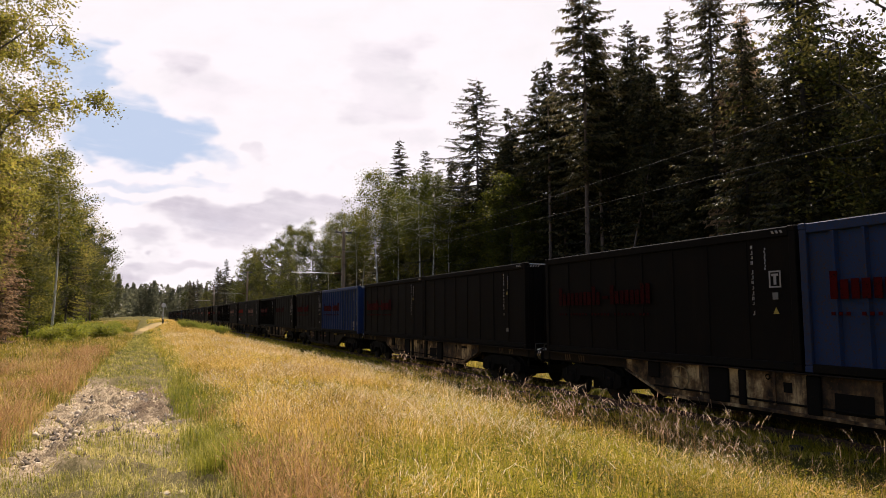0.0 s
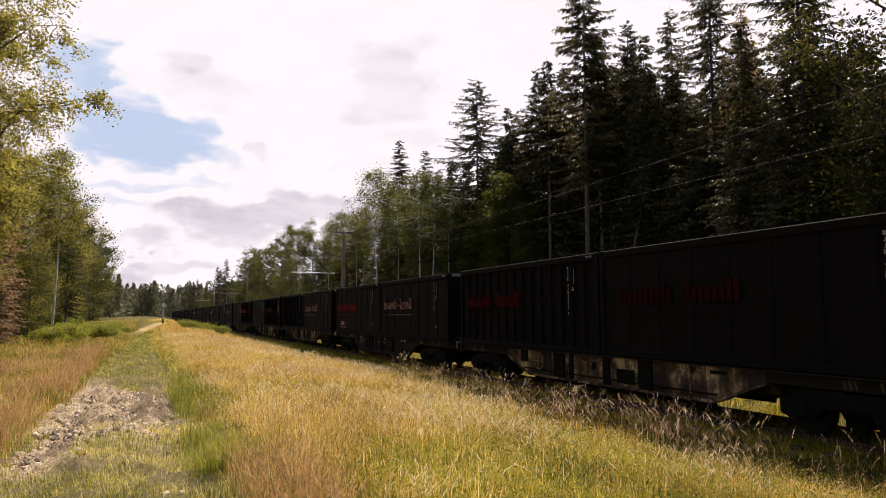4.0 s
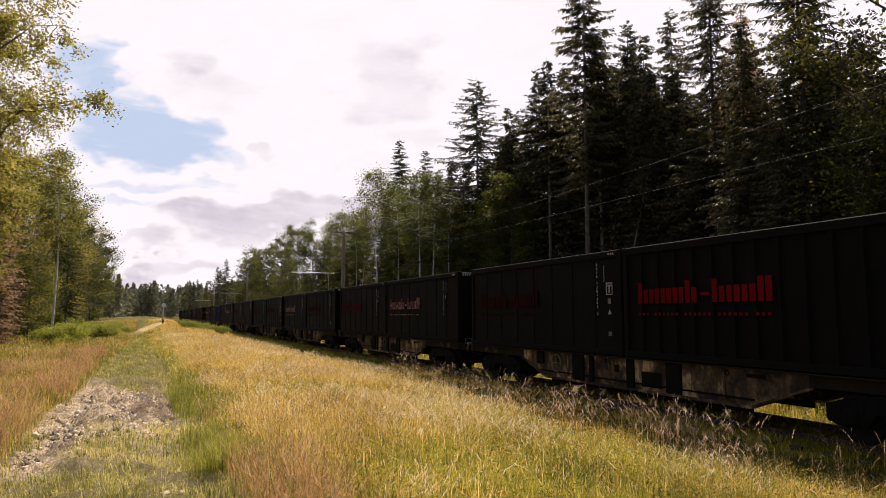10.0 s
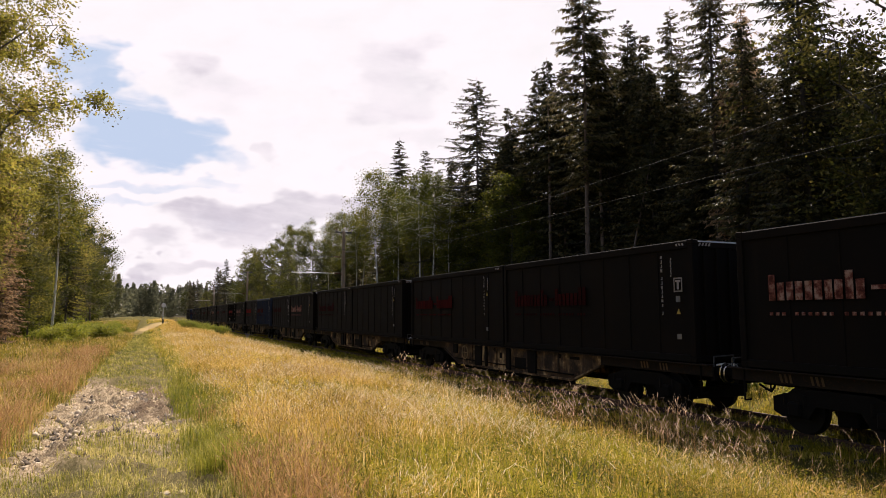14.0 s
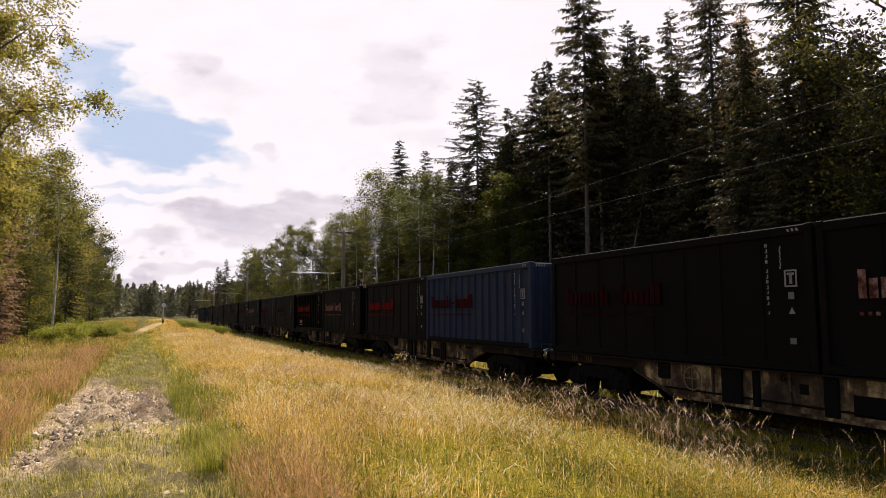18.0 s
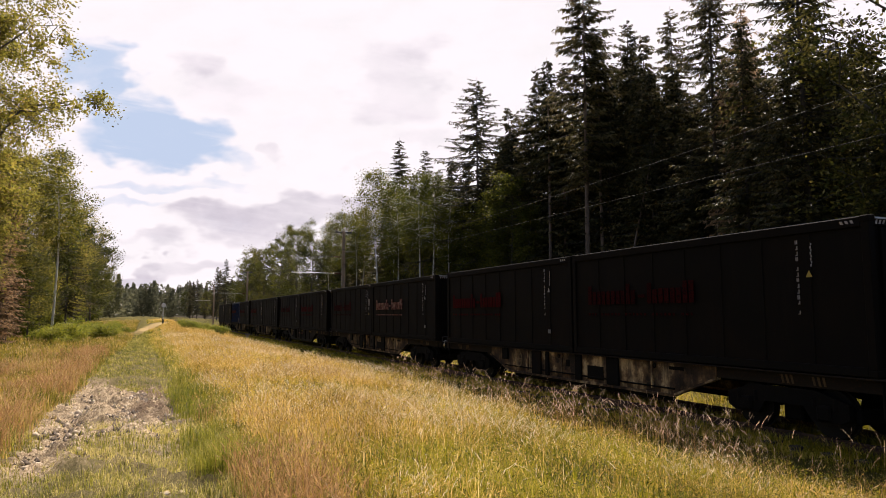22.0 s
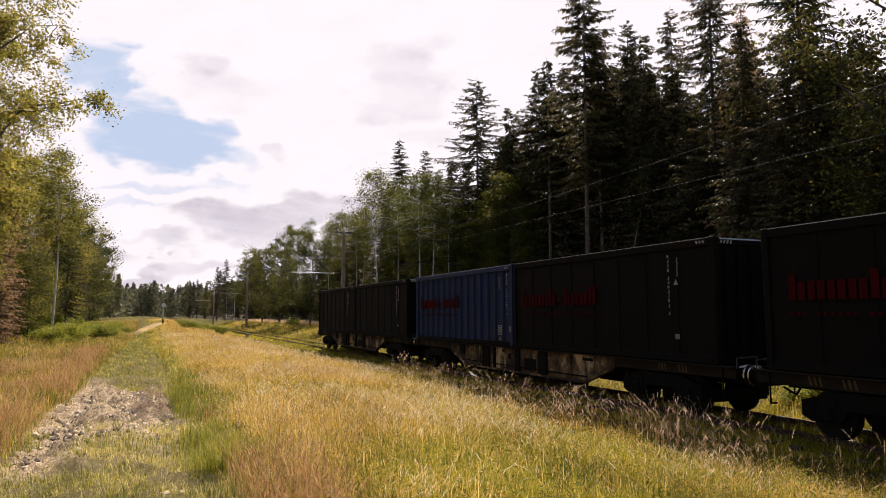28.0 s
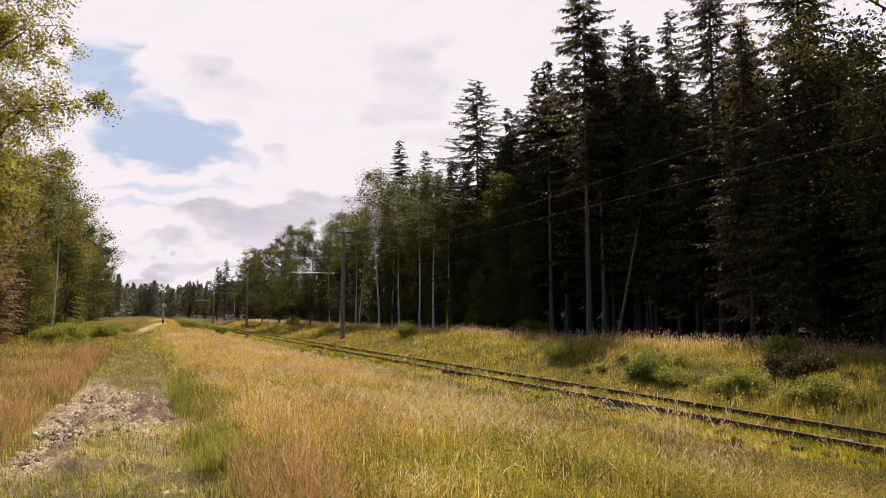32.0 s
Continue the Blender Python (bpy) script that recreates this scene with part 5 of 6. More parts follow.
def scatter(n, l0, l1, b0, b1, r, tuft=0):
    """Places for plants, thinning out with distance; tuft: how many stand together."""
    m = n // tuft if tuft else n
    b = np.exp(r.uniform(np.log(b0), np.log(b1), m))
    l = r.uniform(l0, l1, m)
    if tuft:
        size = (0.035 + 0.0022 * b) * r.uniform(0.5, 1.6, m)
        l = np.repeat(l, tuft) + r.normal(0, 1, m * tuft) * np.repeat(size, tuft)
        b = np.repeat(b, tuft) + r.normal(0, 1, m * tuft) * np.repeat(size, tuft)
    keep = (l < 1.62 * b + 1.5) & (l > -0.2 * b - 1.5)
    return l[keep], b[keep]


def grass(name, label, mat, l, b, h, r, lean=0.35, heads=0.0, head_mat=None, width=1.0, long=1.0, spikes=1):
    w = (0.0013 + 0.00022 * np.maximum(b, 3.0)) * width
    V, q, t, tip, d = blades(l, b, h, w, r, lean)
    idx = np.zeros(len(q) + len(t))
    faces = [q, t]
    if heads:
        pick = np.where(r.random(len(l)) < heads)[0]
        P, D = tip[pick], d[pick]
        far = np.maximum(b[pick], 3.0)[:, None]
        hl = ((0.03 + 0.04 * r.random(len(pick)))[:, None] + 0.0006 * far) * long
        hw = 0.0026 + 0.00020 * far
        axis = D * 0.45 + np.array([0, 0, 1.0]) * r.uniform(0.2, 1.3, len(pick))[:, None] * long
        axis /= np.linalg.norm(axis, axis=1)[:, None]
        s = np.cross(axis, r.normal(size=P.shape))
        s /= np.linalg.norm(s, axis=1)[:, None] + 1e-9
        H = []
        for j in range(spikes):
            # spikelets up the drooping tip, each turned a little outwards
            u = (j + 0.5) / spikes * 2 - 1
            ax = axis if spikes == 1 else axis + 0.7 * r.normal(size=P.shape) * 0.45
            c = P if spikes == 1 else P + axis * hl * u + D * (hl * 0.14 * (u + 1) ** 2) - np.array([0, 0, 0.07]) * hl * (u + 1) ** 2
            half = hl if spikes == 1 else hl * 1.5 / spikes
            wid = hw if spikes == 1 else hw * 0.8
            H.append(np.stack([c - ax * half * 0.8, c + s * wid, c + ax * half, c - s * wid], 1))
        H = np.concatenate(H).reshape(-1, 3)
        faces.append(np.arange(len(H)).reshape(-1, 4) + len(V))
        V = np.concatenate([V, H])
        idx = np.concatenate([idx, np.ones(len(H) // 4)])
    ob = new(name, mesh_of(name, V, faces, [mat, head_mat or mat], idx))
    ob.matrix_basis = at(0, 0)
    return tagged(ob, label, "grass", kind="stuff")


def sandy(l, b):
    """On the pale path that bends up to the crossing."""
    bend = 8.0 * np.maximum((b - 58) / 80, 0) ** 1.6 - 1.0
    return (np.abs(l - bend) < 0.6 + 1.2 * smooth(b, 70, 120)) & (b > 64)


def meadow():
    r = np.random.default_rng(99)

    def patch(l, b, s, seed):
        return 0.5 + 0.5 * wavy(l, b, s, seed)

    # how dry the meadow stands: straw along the dirt track, greener near the camera and by the rails
    def dryness(l, b):
        edge = np.clip(1.6 + 0.45 * (b - 8.6), 1.0, 6.6)
        zone = smooth(edge + 0.8 - l, -1.4, 1.8)
        return np.clip(zone * 0.74 + 0.06 + (0.35 + 0.5 * zone) * (patch(l, b, 0.75, 3.0) - 0.5) + 0.4 * (patch(l, b, 2.3, 13.0) - 0.5), 0.02, 1.0)

    def tall(l, b):
        s = 0.18 + 0.012 * b
        own = np.modf(np.abs(np.sin(np.floor(l / s) * 12.9898 + np.floor(b / s) * 78.233)) * 43758.5453)[0]
        return (0.30 + 0.55 * patch(l, b, 0.6, 1.0) + 0.5 * patch(l, b, 2.6, 7.0) ** 2) * (0.55 + 0.8 * own)

    # golden dry grass between the dirt track and the railway
    l, b = scatter(310000, 0.3, 9.8, 3.6, 150, r, 13)
    k = (r.random(len(l)) < dryness(l, b) * smooth(l + 0.7 * smooth(b, 18, 50), 0.9, 1.6)) & ~sandy(l, b)
    l, b = l[k], b[k]
    h = (0.20 + 0.46 * r.random(len(l))) * tall(l, b) * (0.55 + 0.45 * smooth(l, 0.8, 2.2)) * (1 - 0.30 * smooth(b, 50, 130))
    grass("dry_grass", "tall dry golden meadow grass in seed beside the track", MAT["dry"], l, b, h, r, 0.62, 0.30, MAT["pale_straw"], 0.68, 1.0, 2)
    # greener grass below it and nearer to the rails
    l, b = scatter(320000, 0.3, 12.0, 3.6, 150, r, 13)
    k = (r.random(len(l)) < np.clip(1.12 - 0.8 * dryness(l, b), 0.2, 1) * smooth(l + 0.7 * smooth(b, 18, 50), 0.7, 1.1)) & ~sandy(l, b)
    l, b = l[k], b[k]
    h = (0.10 + 0.28 * r.random(len(l))) * (0.45 + 0.7 * tall(l, b)) * (1 - 0.45 * smooth(l, 6.5, 10.0)) * (1 - 0.4 * smooth(l, 8.5, 10.5))
    grass("green_grass", "yellow-green meadow grass sloping to the rails", MAT["green"], l, b, h, r, 0.7, 0.08, MAT["pale_straw"], 0.78, 1.0, 2)
    # seeds, husks and torn leaves caught in the grass
    for name, text, mat, n, size, dry in (("grass_husks", "pale husks and seeds in the dry meadow", "pale", 60000, 0.009, True), ("grass_flecks", "small yellow-green leaves among the meadow grass", "green", 115000, 0.016, False), ("straw_flecks", "broken straw in the dry meadow", "dry", 60000, 0.012, True)):
        l, b = scatter(n, 1.0, 11.2, 4.0, 70, r, 5)
        d = dryness(l, b)
        k = (r.random(len(l)) < (d + 0.12 if dry else 1.15 - d)) & ~sandy(l, b)
        l, b = l[k], b[k]
        C = np.stack([l, b, land(l, b) + (0.08 + 0.42 * r.random(len(l))) * tall(l, b)], 1)
        v, q = leaf_quads(C, size * (0.75 + 0.028 * b), r, 0.1, 0.3)
        ob = new(name, mesh_of(name, v, [q], MAT[mat]))
        ob.matrix_basis = at(0, 0)
        tagged(ob, text, "grass", kind="stuff")
    # pale and pinkish seeding stems standing out of the meadow, in troops
    l, b = scatter(20000, 1.5, 9.0, 5.0, 60, r, 9)
    k = r.random(len(l)) < smooth(patch(l, b, 1.0, 17.0), 0.35, 0.75) * smooth(b - l, -1.2, 1.0)
    l, b = l[k], b[k]
    grass("seeding_grass", "pale seeding grass stems above the meadow", MAT["dry"], l, b, (0.42 + 0.25 * r.random(len(l))) * (0.5 + 0.5 * tall(l, b)), r, 0.45, 1.0, MAT["pale"], 0.5, 1.1, 4)
    l, b = scatter(30000, 1.2, 8.0, 4.5, 60, r, 11)
    k = r.random(len(l)) < smooth(patch(l, b, 0.9, 27.0), 0.4, 0.75) * (0.25 + 0.75 * smooth(b - 2.2 * l, -2.0, 3.0))
    l, b = l[k], b[k]
    grass("rosy_grass", "fine rosy flowering grass in the meadow", MAT["dry"], l, b, 0.30 + 0.25 * r.random(len(l)), r, 0.35, 1.0, MAT["plume"], 0.6)
    # a dense green strip along the dirt track
    l, b = scatter(24000, 0.55, 1.9, 7.5, 20, r, 13)
    k = r.random(len(l)) < smooth(patch(l, b, 1.1, 33.0) + 0.5 * (patch(l, b, 4.0, 3.0) - 0.5), 0.35, 0.75) * (1 - smooth(l, 1.3, 1.9))
    l, b = l[k], b[k]
    grass("lush_grass", "dense fresh green grass along the dirt track", MAT["lush"], l, b, 0.14 + 0.26 * r.random(len(l)), r, 0.5, 0.0)
    # coarse grass round and behind the camera's place
    n = 9000
    l, b = r.uniform(-14, 11, n), r.uniform(-40, 6, n)
    k = (np.abs(l + 0.3) > 1.5) & ((l > 1.62 * b + 1.0) | (b < 3.6))
    grass("rear_grass", "mixed meadow grass around the dirt track", MAT["green"], l[k], b[k], 0.15 + 0.3 * r.random(k.sum()), r, 0.45, 0.1, MAT["dry"], 4.0)
    # broad-leaved herbs low in the grass, and their yellow flowers
    l, b = scatter(9000, 1.2, 11.5, 4.0, 60, r, 6)
    k = r.random(len(l)) < 1.1 * patch(l, b, 1.4, 21.0) ** 2.5
    l, b = l[k], b[k]
    C = np.stack([l, b, land(l, b) + 0.05 + 0.3 * r.random(len(l))], 1)
    v, q = leaf_quads(np.repeat(C, 3, 0) + r.normal(0, 0.05, (3 * len(l), 3)), 0.020, r, 0.2, 0.26)
    herbs = new("meadow_herbs", mesh_of("meadow_herbs", v, [q], MAT["herb"]))
    herbs.matrix_basis = at(0, 0)
    tagged(herbs, "dark green herbs scattered low in the meadow", "herbs", kind="stuff")
    l, b = scatter(13000, 1.4, 7.0, 10.0, 60, r)
    k = r.random(len(l)) < 1.1 * patch(l, b, 0.8, 31.0) ** 3
    l, b = l[k], b[k]
    C = np.stack([l, b, land(l, b) + 0.28 + 0.22 * r.random(len(l))], 1)
    v, q = leaf_quads(np.repeat(C, 3, 0) + r.normal(0, 0.02, (3 * len(l), 3)), 0.014, r, 0.5, 0.7)
    flowers = new("meadow_flowers", mesh_of("meadow_flowers", v, [q], MAT["petal"]))
    flowers.matrix_basis = at(0, 0)
    tagged(flowers, "small yellow flower heads in the dry meadow", "flowers", kind="stuff")
    # the tall fringe beside the rails
    n = 3000
    b = np.exp(r.uniform(np.log(5.5), np.log(26), n))
    l = 9.5 + r.normal(0, 0.40, n) + 0.4 * np.sin(b * 0.7)
    k = r.random(n) < (0.10 + 0.9 * smooth(b, 8.4, 10.0) * (1 - 0.65 * smooth(b, 13, 16))) * (0.25 + 0.75 * (np.sin(b * 2.3 + 0.6) > -0.3))
    l, b = l[k], b[k]
    grass("fringe_grass", "tall reddish seed grass beside the railway", MAT["reddish"], l, b, 0.36 + 0.70 * r.random(len(l)) ** 1.3, r, 0.22, 0.95, MAT["plume_lit"], 0.42, 1.7, 8)
    # weeds over the sleepers
    n = 52000
    b = np.exp(r.uniform(np.log(6.5), np.log(120), n))
    l = TRACK + r.uniform(-1.7, 0.72, n)
    k = (np.abs(np.abs(l - TRACK) - 0.753) > 0.07) & (r.random(n) < 0.45 + 0.75 * patch(l, b, 1.1, 9.0))
    l, b = l[k], b[k]
    grass("track_weeds", "low green weeds growing over the sleepers", MAT["green"], l, b, (0.10 + 0.18 * r.random(len(l))) * (0.7 + 0.5 * patch(l, b, 0.9, 2.0)), r, 0.55, 0.0, None, 1.5)
    n = 26000
    b = np.exp(r.uniform(np.log(6.5), np.log(90), n))
    l = np.where(r.random(n) < 0.5, TRACK + 0.56 + 0.12 * r.normal(size=n), TRACK - 1.02 + 0.13 * r.normal(size=n))
    k = (np.abs(np.abs(l - TRACK) - 0.753) > 0.06) & (r.random(n) < smooth(patch(l, b, 0.9, 41.0) + 0.4 * (patch(l, b, 3.1, 4.0) - 0.5) + 0.22 * (l > TRACK) * (b < 19) + 0.08, 0.33, 0.52))
    l, b = l[k], b[k]
    grass("rail_weeds", "tufts of grass leaning over the rusty rails", MAT["green"], l, b, 0.16 + 0.22 * r.random(len(l)), r, 0.6, 0.1, MAT["dry"], 1.2)
    # the far bank
    l, b = scatter(90000, 14.0, 24.8, 7, 170, r, 12)
    h = (0.18 + 0.34 * r.random(len(l))) * (0.4 + 0.7 * patch(l, b, 0.5, 4.0) + 0.5 * patch(l, b, 2.0, 9.0))
    grass("bank_grass", "yellow-green tussocky grass on the bank below the forest", MAT["bank"], l, b, h, r, 0.75, 0.2, MAT["dry"], 1.1)
    l, b = scatter(50000, 14.2, 25.0, 8, 90, r, 5)
    C = np.stack([l, b, land(l, b) + 0.08 + 0.45 * r.random(len(l)) * (0.4 + 0.7 * patch(l, b, 0.5, 4.0))], 1)
    v, q = leaf_quads(C, 0.016 * (0.7 + 0.02 * b), r, 0.1, 0.35)
    ob = new("bank_flecks", mesh_of("bank_flecks", v, [q], MAT["fern"]))
    ob.matrix_basis = at(0, 0)
    tagged(ob, "small leaves and seeds in the grass of the bank", "grass", kind="stuff")
    l, b = scatter(24000, 21.0, 24.2, 8, 170, r, 8)
    k = r.random(len(l)) < 0.15 + patch(l, b, 0.8, 19.0)
    l, b = l[k], b[k]
    grass("bank_seed_grass", "tall pinkish seed grass along the forest edge", MAT["dry"], l, b, (0.30 + 0.55 * r.random(len(l))) * (0.6 + 0.6 * patch(l, b, 1.2, 5.0)), r, 0.45, 0.9, MAT["plume_lit"], 0.6, 1.3)
    # verge left of the dirt track
    l, b = scatter(90000, -9.5, -0.9, 4.5, 130, r, 12)
    k = ~sandy(l, b) & (l < -1.6 + 0.7 * smooth(b, 18, 50))
    l, b = l[k], b[k]
    h = (0.16 + 0.30 * r.random(len(l))) * (0.6 + 0.8 * patch(l, b, 0.8, 8.0))
    grass("verge_grass", "mixed green and reddish verge grass by the dirt track", MAT["verge"], l, b, h, r, 0.6, 0.10, MAT["plume"])
    l, b = scatter(34000, -3.4, -1.35, 3.8, 30, r)
    grass("near_verge_grass", "dry and green grass along the ruts", MAT["verge"], l, b, (0.12 + 0.3 * r.random(len(l))) * smooth(-l, 1.1, 2.0), r, 0.4, 0.05, MAT["dry"])
    l, b = scatter(60000, -4.6, -1.5, 4.2, 34, r, 9)
    k = r.random(len(l)) < 0.45 * smooth(patch(l, b, 1.05, 12.0) + 0.35 * (1 - smooth(-l, 1.9, 3.0)), 0.50, 0.85)
    grass("reddish_grass", "fine reddish-brown flowering grass on the verge", MAT["reddish"], l[k], b[k], 0.28 + 0.30 * r.random(k.sum()), r, 0.3, 1.0, MAT["reddish"], 0.55)
    l, b = scatter(9000, 0.85, 1.6, 5.0, 12, r, 9)
    k = r.random(len(l)) < 0.4 * smooth(patch(l, b, 1.1, 22.0) + 0.2 * (1 - smooth(b, 7.5, 9.5)), 0.45, 0.8)
    grass("russet_grass", "fine russet flowering grass beside the ruts", MAT["reddish"], l[k], b[k], 0.22 + 0.28 * r.random(k.sum()), r, 0.3, 1.0, MAT["reddish"], 0.55)
    # short grass on the dirt track
    l, b = scatter(66000, -2.0, 1.3, 3.8, 75, r)
    k = r.random(len(l)) > np.clip(1.05 * bareness(l, b) + 0.25 * np.exp(-((l - 0.3) / 0.30) ** 2) * (b < 40), 0, 0.975)
    k &= ~sandy(l, b)
    l, b = l[k], b[k]
    u, w = r.uniform(-1.35, 1.1, 26000), r.uniform(4.6, 13.0, 26000)
    j = (r.random(26000) > 1.1 * bareness(u, w)) & (r.random(26000) < 0.1 + 0.75 * patch(u, w, 3.0, 44.0))
    grass("tufted_grass", "tufts of fresh grass growing over the ruts", MAT["track"], u[j], w[j], (0.05 + 0.12 * r.random(j.sum())) * (0.5 + 0.9 * patch(u[j], w[j], 3.0, 44.0)), r, 0.8)
    grass("track_grass", "short trodden green grass on the dirt track", MAT["track"], l, b, (0.05 + 0.13 * r.random(len(l)) + 0.14 * smooth(np.abs(l + 0.3), 0.9, 1.5)) * (0.6 + 0.8 * patch(l, b, 2.4, 6.0)), r, 0.7)


MAT["pale_straw"] = leaf_material("straw_seed_heads", ((0.1, (0.42, 0.27, 0.08)), (0.5, (0.70, 0.46, 0.12)), (0.9, (0.93, 0.71, 0.32))), 0.5, 0.5)
MAT["lush"] = leaf_material("fresh_green_grass", ((0.15, (0.05, 0.065, 0.006)), (0.5, (0.17, 0.18, 0.014)), (0.9, (0.44, 0.38, 0.07))), 0.5, 0.6)
MAT["verge"] = leaf_material("verge_grass_blades", ((0.15, (0.035, 0.040, 0.004)), (0.42, (0.135, 0.125, 0.009)), (0.66, (0.31, 0.235, 0.026)), (0.90, (0.55, 0.38, 0.12))), 0.5, 0.5)
MAT["reddish"] = leaf_material("reddish_flowering_grass", ((0.1, (0.19, 0.095, 0.036)), (0.5, (0.37, 0.205, 0.082)), (0.9, (0.58, 0.37, 0.18))), 0.5, 0.5)
MAT["track"] = leaf_material("trodden_grass", ((0.15, (0.09, 0.10, 0.010)), (0.45, (0.30, 0.275, 0.04)), (0.8, (0.66, 0.53, 0.20))), 0.5, 1.1)
meadow()


# ---- herbs, bushes, stones ----
def bush_mesh(seed, w, h, n, size, mat):
    r = np.random.default_rng(seed)
    stems, C = [], []
    for i in range(26):
        a, t = r.uniform(0, 6.28), r.uniform(0.25, 1)
        top = np.array([np.cos(a) * w * t * 0.8, np.sin(a) * w * t * 0.8, h * (1.05 - 0.55 * t * t) * r.uniform(0.7, 1.1)])
        stems.append(tube(np.stack([top * (0.1, 0.1, -0.05), top * (0.5, 0.5, 0.6), top]), [0.012, 0.009, 0.004], 4))
        m = n // 26
        s = r.random(m)[:, None] ** 0.6
        C.append(top * s * np.array([1, 1, 1]) * (0.55, 0.55, 1) + top * (0.45, 0.45, 0) * s + r.normal(0, 0.13 * w, (m, 3)) * (1, 1, 0.6))
    C = np.concatenate(C)
    C = C[C[:, 2] > 0.02]
    sv, sf = joined(stems)
    lv, lf = leaf_quads(C, size, r, 0.4, 0.6)
    return mesh_of("woody_frame", sv, [sf], MAT["twig"]), mesh_of("foliage", lv, [lf], mat)


# dark brown leaves that imitate a patch of shade on the bank
MAT["shade_shrub"] = leaf_material("shade_coloured_shrub_leaves", ((0.1, (0.018, 0.016, 0.005)), (0.55, (0.055, 0.043, 0.012)), (0.95, (0.15, 0.10, 0.028))), 0.3, 0.5, spec=0.1)
DARK = bush_mesh(6, 1.1, 0.9, 3600, 0.045, MAT["shade_shrub"])
BUSH = [bush_mesh(s, w, h, n, z, MAT["herb"]) for s, w, h, n, z in ((1, 0.75, 0.8, 2600, 0.036), (2, 1.0, 1.0, 3000, 0.045), (3, 0.5, 0.5, 1100, 0.036))]
LIGHT = [bush_mesh(s, w, h, n, z, MAT["fern"]) for s, w, h, n, z in ((4, 1.0, 0.8, 2600, 0.05), (5, 1.4, 1.2, 3400, 0.055))]


def bush(meshes, l, b, s, label, group):
    ob = thing("bush", label, "bush", at(l, b, float(land(l, b)) - 0.02, rng.uniform(0, 360)), group)
    ob.scale = (s, s, s * rng.uniform(0.8, 1.15))
    part("woody_frame", meshes[0], None, ob)
    part("foliage", meshes[1], None, ob)


for x, l, s in ((985, 17.0, 1.3), (1035, 16.2, 1.0), (1060, 16.5, 1.1), (1120, 16.4, 1.4), (1150, 16.6, 1.5), (1180, 16.2, 1.3), (1230, 16.4, 1.2), (1270, 15.8, 1.1), (1310, 16.4, 1.2), (1390, 15.8, 1.2), (1440, 16.2, 1.4), (1520, 16.2, 1.3), (1000, 23.3, 1.5), (1290, 22.0, 1.5), (1100, 17.6, 1.3), (1200, 17.8, 1.4), (1500, 18.0, 1.2), (1380, 21.6, 1.4), (960, 23.5, 1.3), (520, 19.5, 2.0), (490, 18.5, 1.6), (720, 18.6, 1.4)):
    bush((LIGHT[1], BUSH[2], LIGHT[0])[int(rng.integers(0, 3))], l, along(x, l), s * rng.uniform(0.45, 0.65), "low green bush on the grassy bank", "bushes on the bank")
# added shrubs, set where the shadow on the bank lies
for x, l, s in ((1372, 18.0, 0.7), (1408, 17.6, 0.8), (1440, 18.0, 0.75)):
    bush(DARK, l, along(x, l), s, "dark shrub added in place of shade on the bank", "shrubs on the bank")
for i in range(46):
    b = rng.uniform(8, 70)
    bush(BUSH[2], TRACK + rng.uniform(-0.55, 0.55), b, rng.uniform(0.30, 0.55), "low green weed growing between the rails", "weeds between the rails")
for i in range(70):
    l = TRACK + (0.753 if i % 3 else -0.753) + rng.normal(0, 0.13)
    bush(BUSH[2] if i % 4 else LIGHT[0], l, rng.uniform(7, 15) if i % 2 else rng.uniform(12, 40), rng.uniform(0.22, 0.40), "low green weed leaning over a rusty rail", "weeds over the rails")
for i in range(40):
    b = rng.uniform(7, 60)
    bush(BUSH[2], TRACK + rng.choice([-1.35, 1.3]) + rng.normal(0, 0.2), b, rng.uniform(0.25, 0.5), "low green weed beside the rails", "weeds beside the rails")
for i in range(40):
    bush(LIGHT[i % 2], -4.9 + rng.normal(0, 1.0), 46 + 34 * rng.random(), rng.uniform(0.7, 1.05), "light green fern-like bush under the trees", "bushes by the dirt track")
for i in range(16):
    bush(LIGHT[i % 2], 5.5 + rng.uniform(-2, 3.0), 78 + 26 * rng.random(), rng.uniform(0.7, 1.0), "light green low bush on the rise", "bushes on the rise")
for i in range(20):
    bush(BUSH[2], 1.05 + rng.normal(0, 0.15), 8.5 + 10 * rng.random(), rng.uniform(0.25, 0.5), "dark green herb tuft beside the ruts", "herbs by the dirt track")


for i in range(26):
    bush(BUSH[1] if i % 2 else LIGHT[0], -8.6 - 4 * rng.random(), 38 + 95 * rng.random(), rng.uniform(1.6, 3.0), "leafy undergrowth below the track-side trees", "undergrowth by the dirt track")


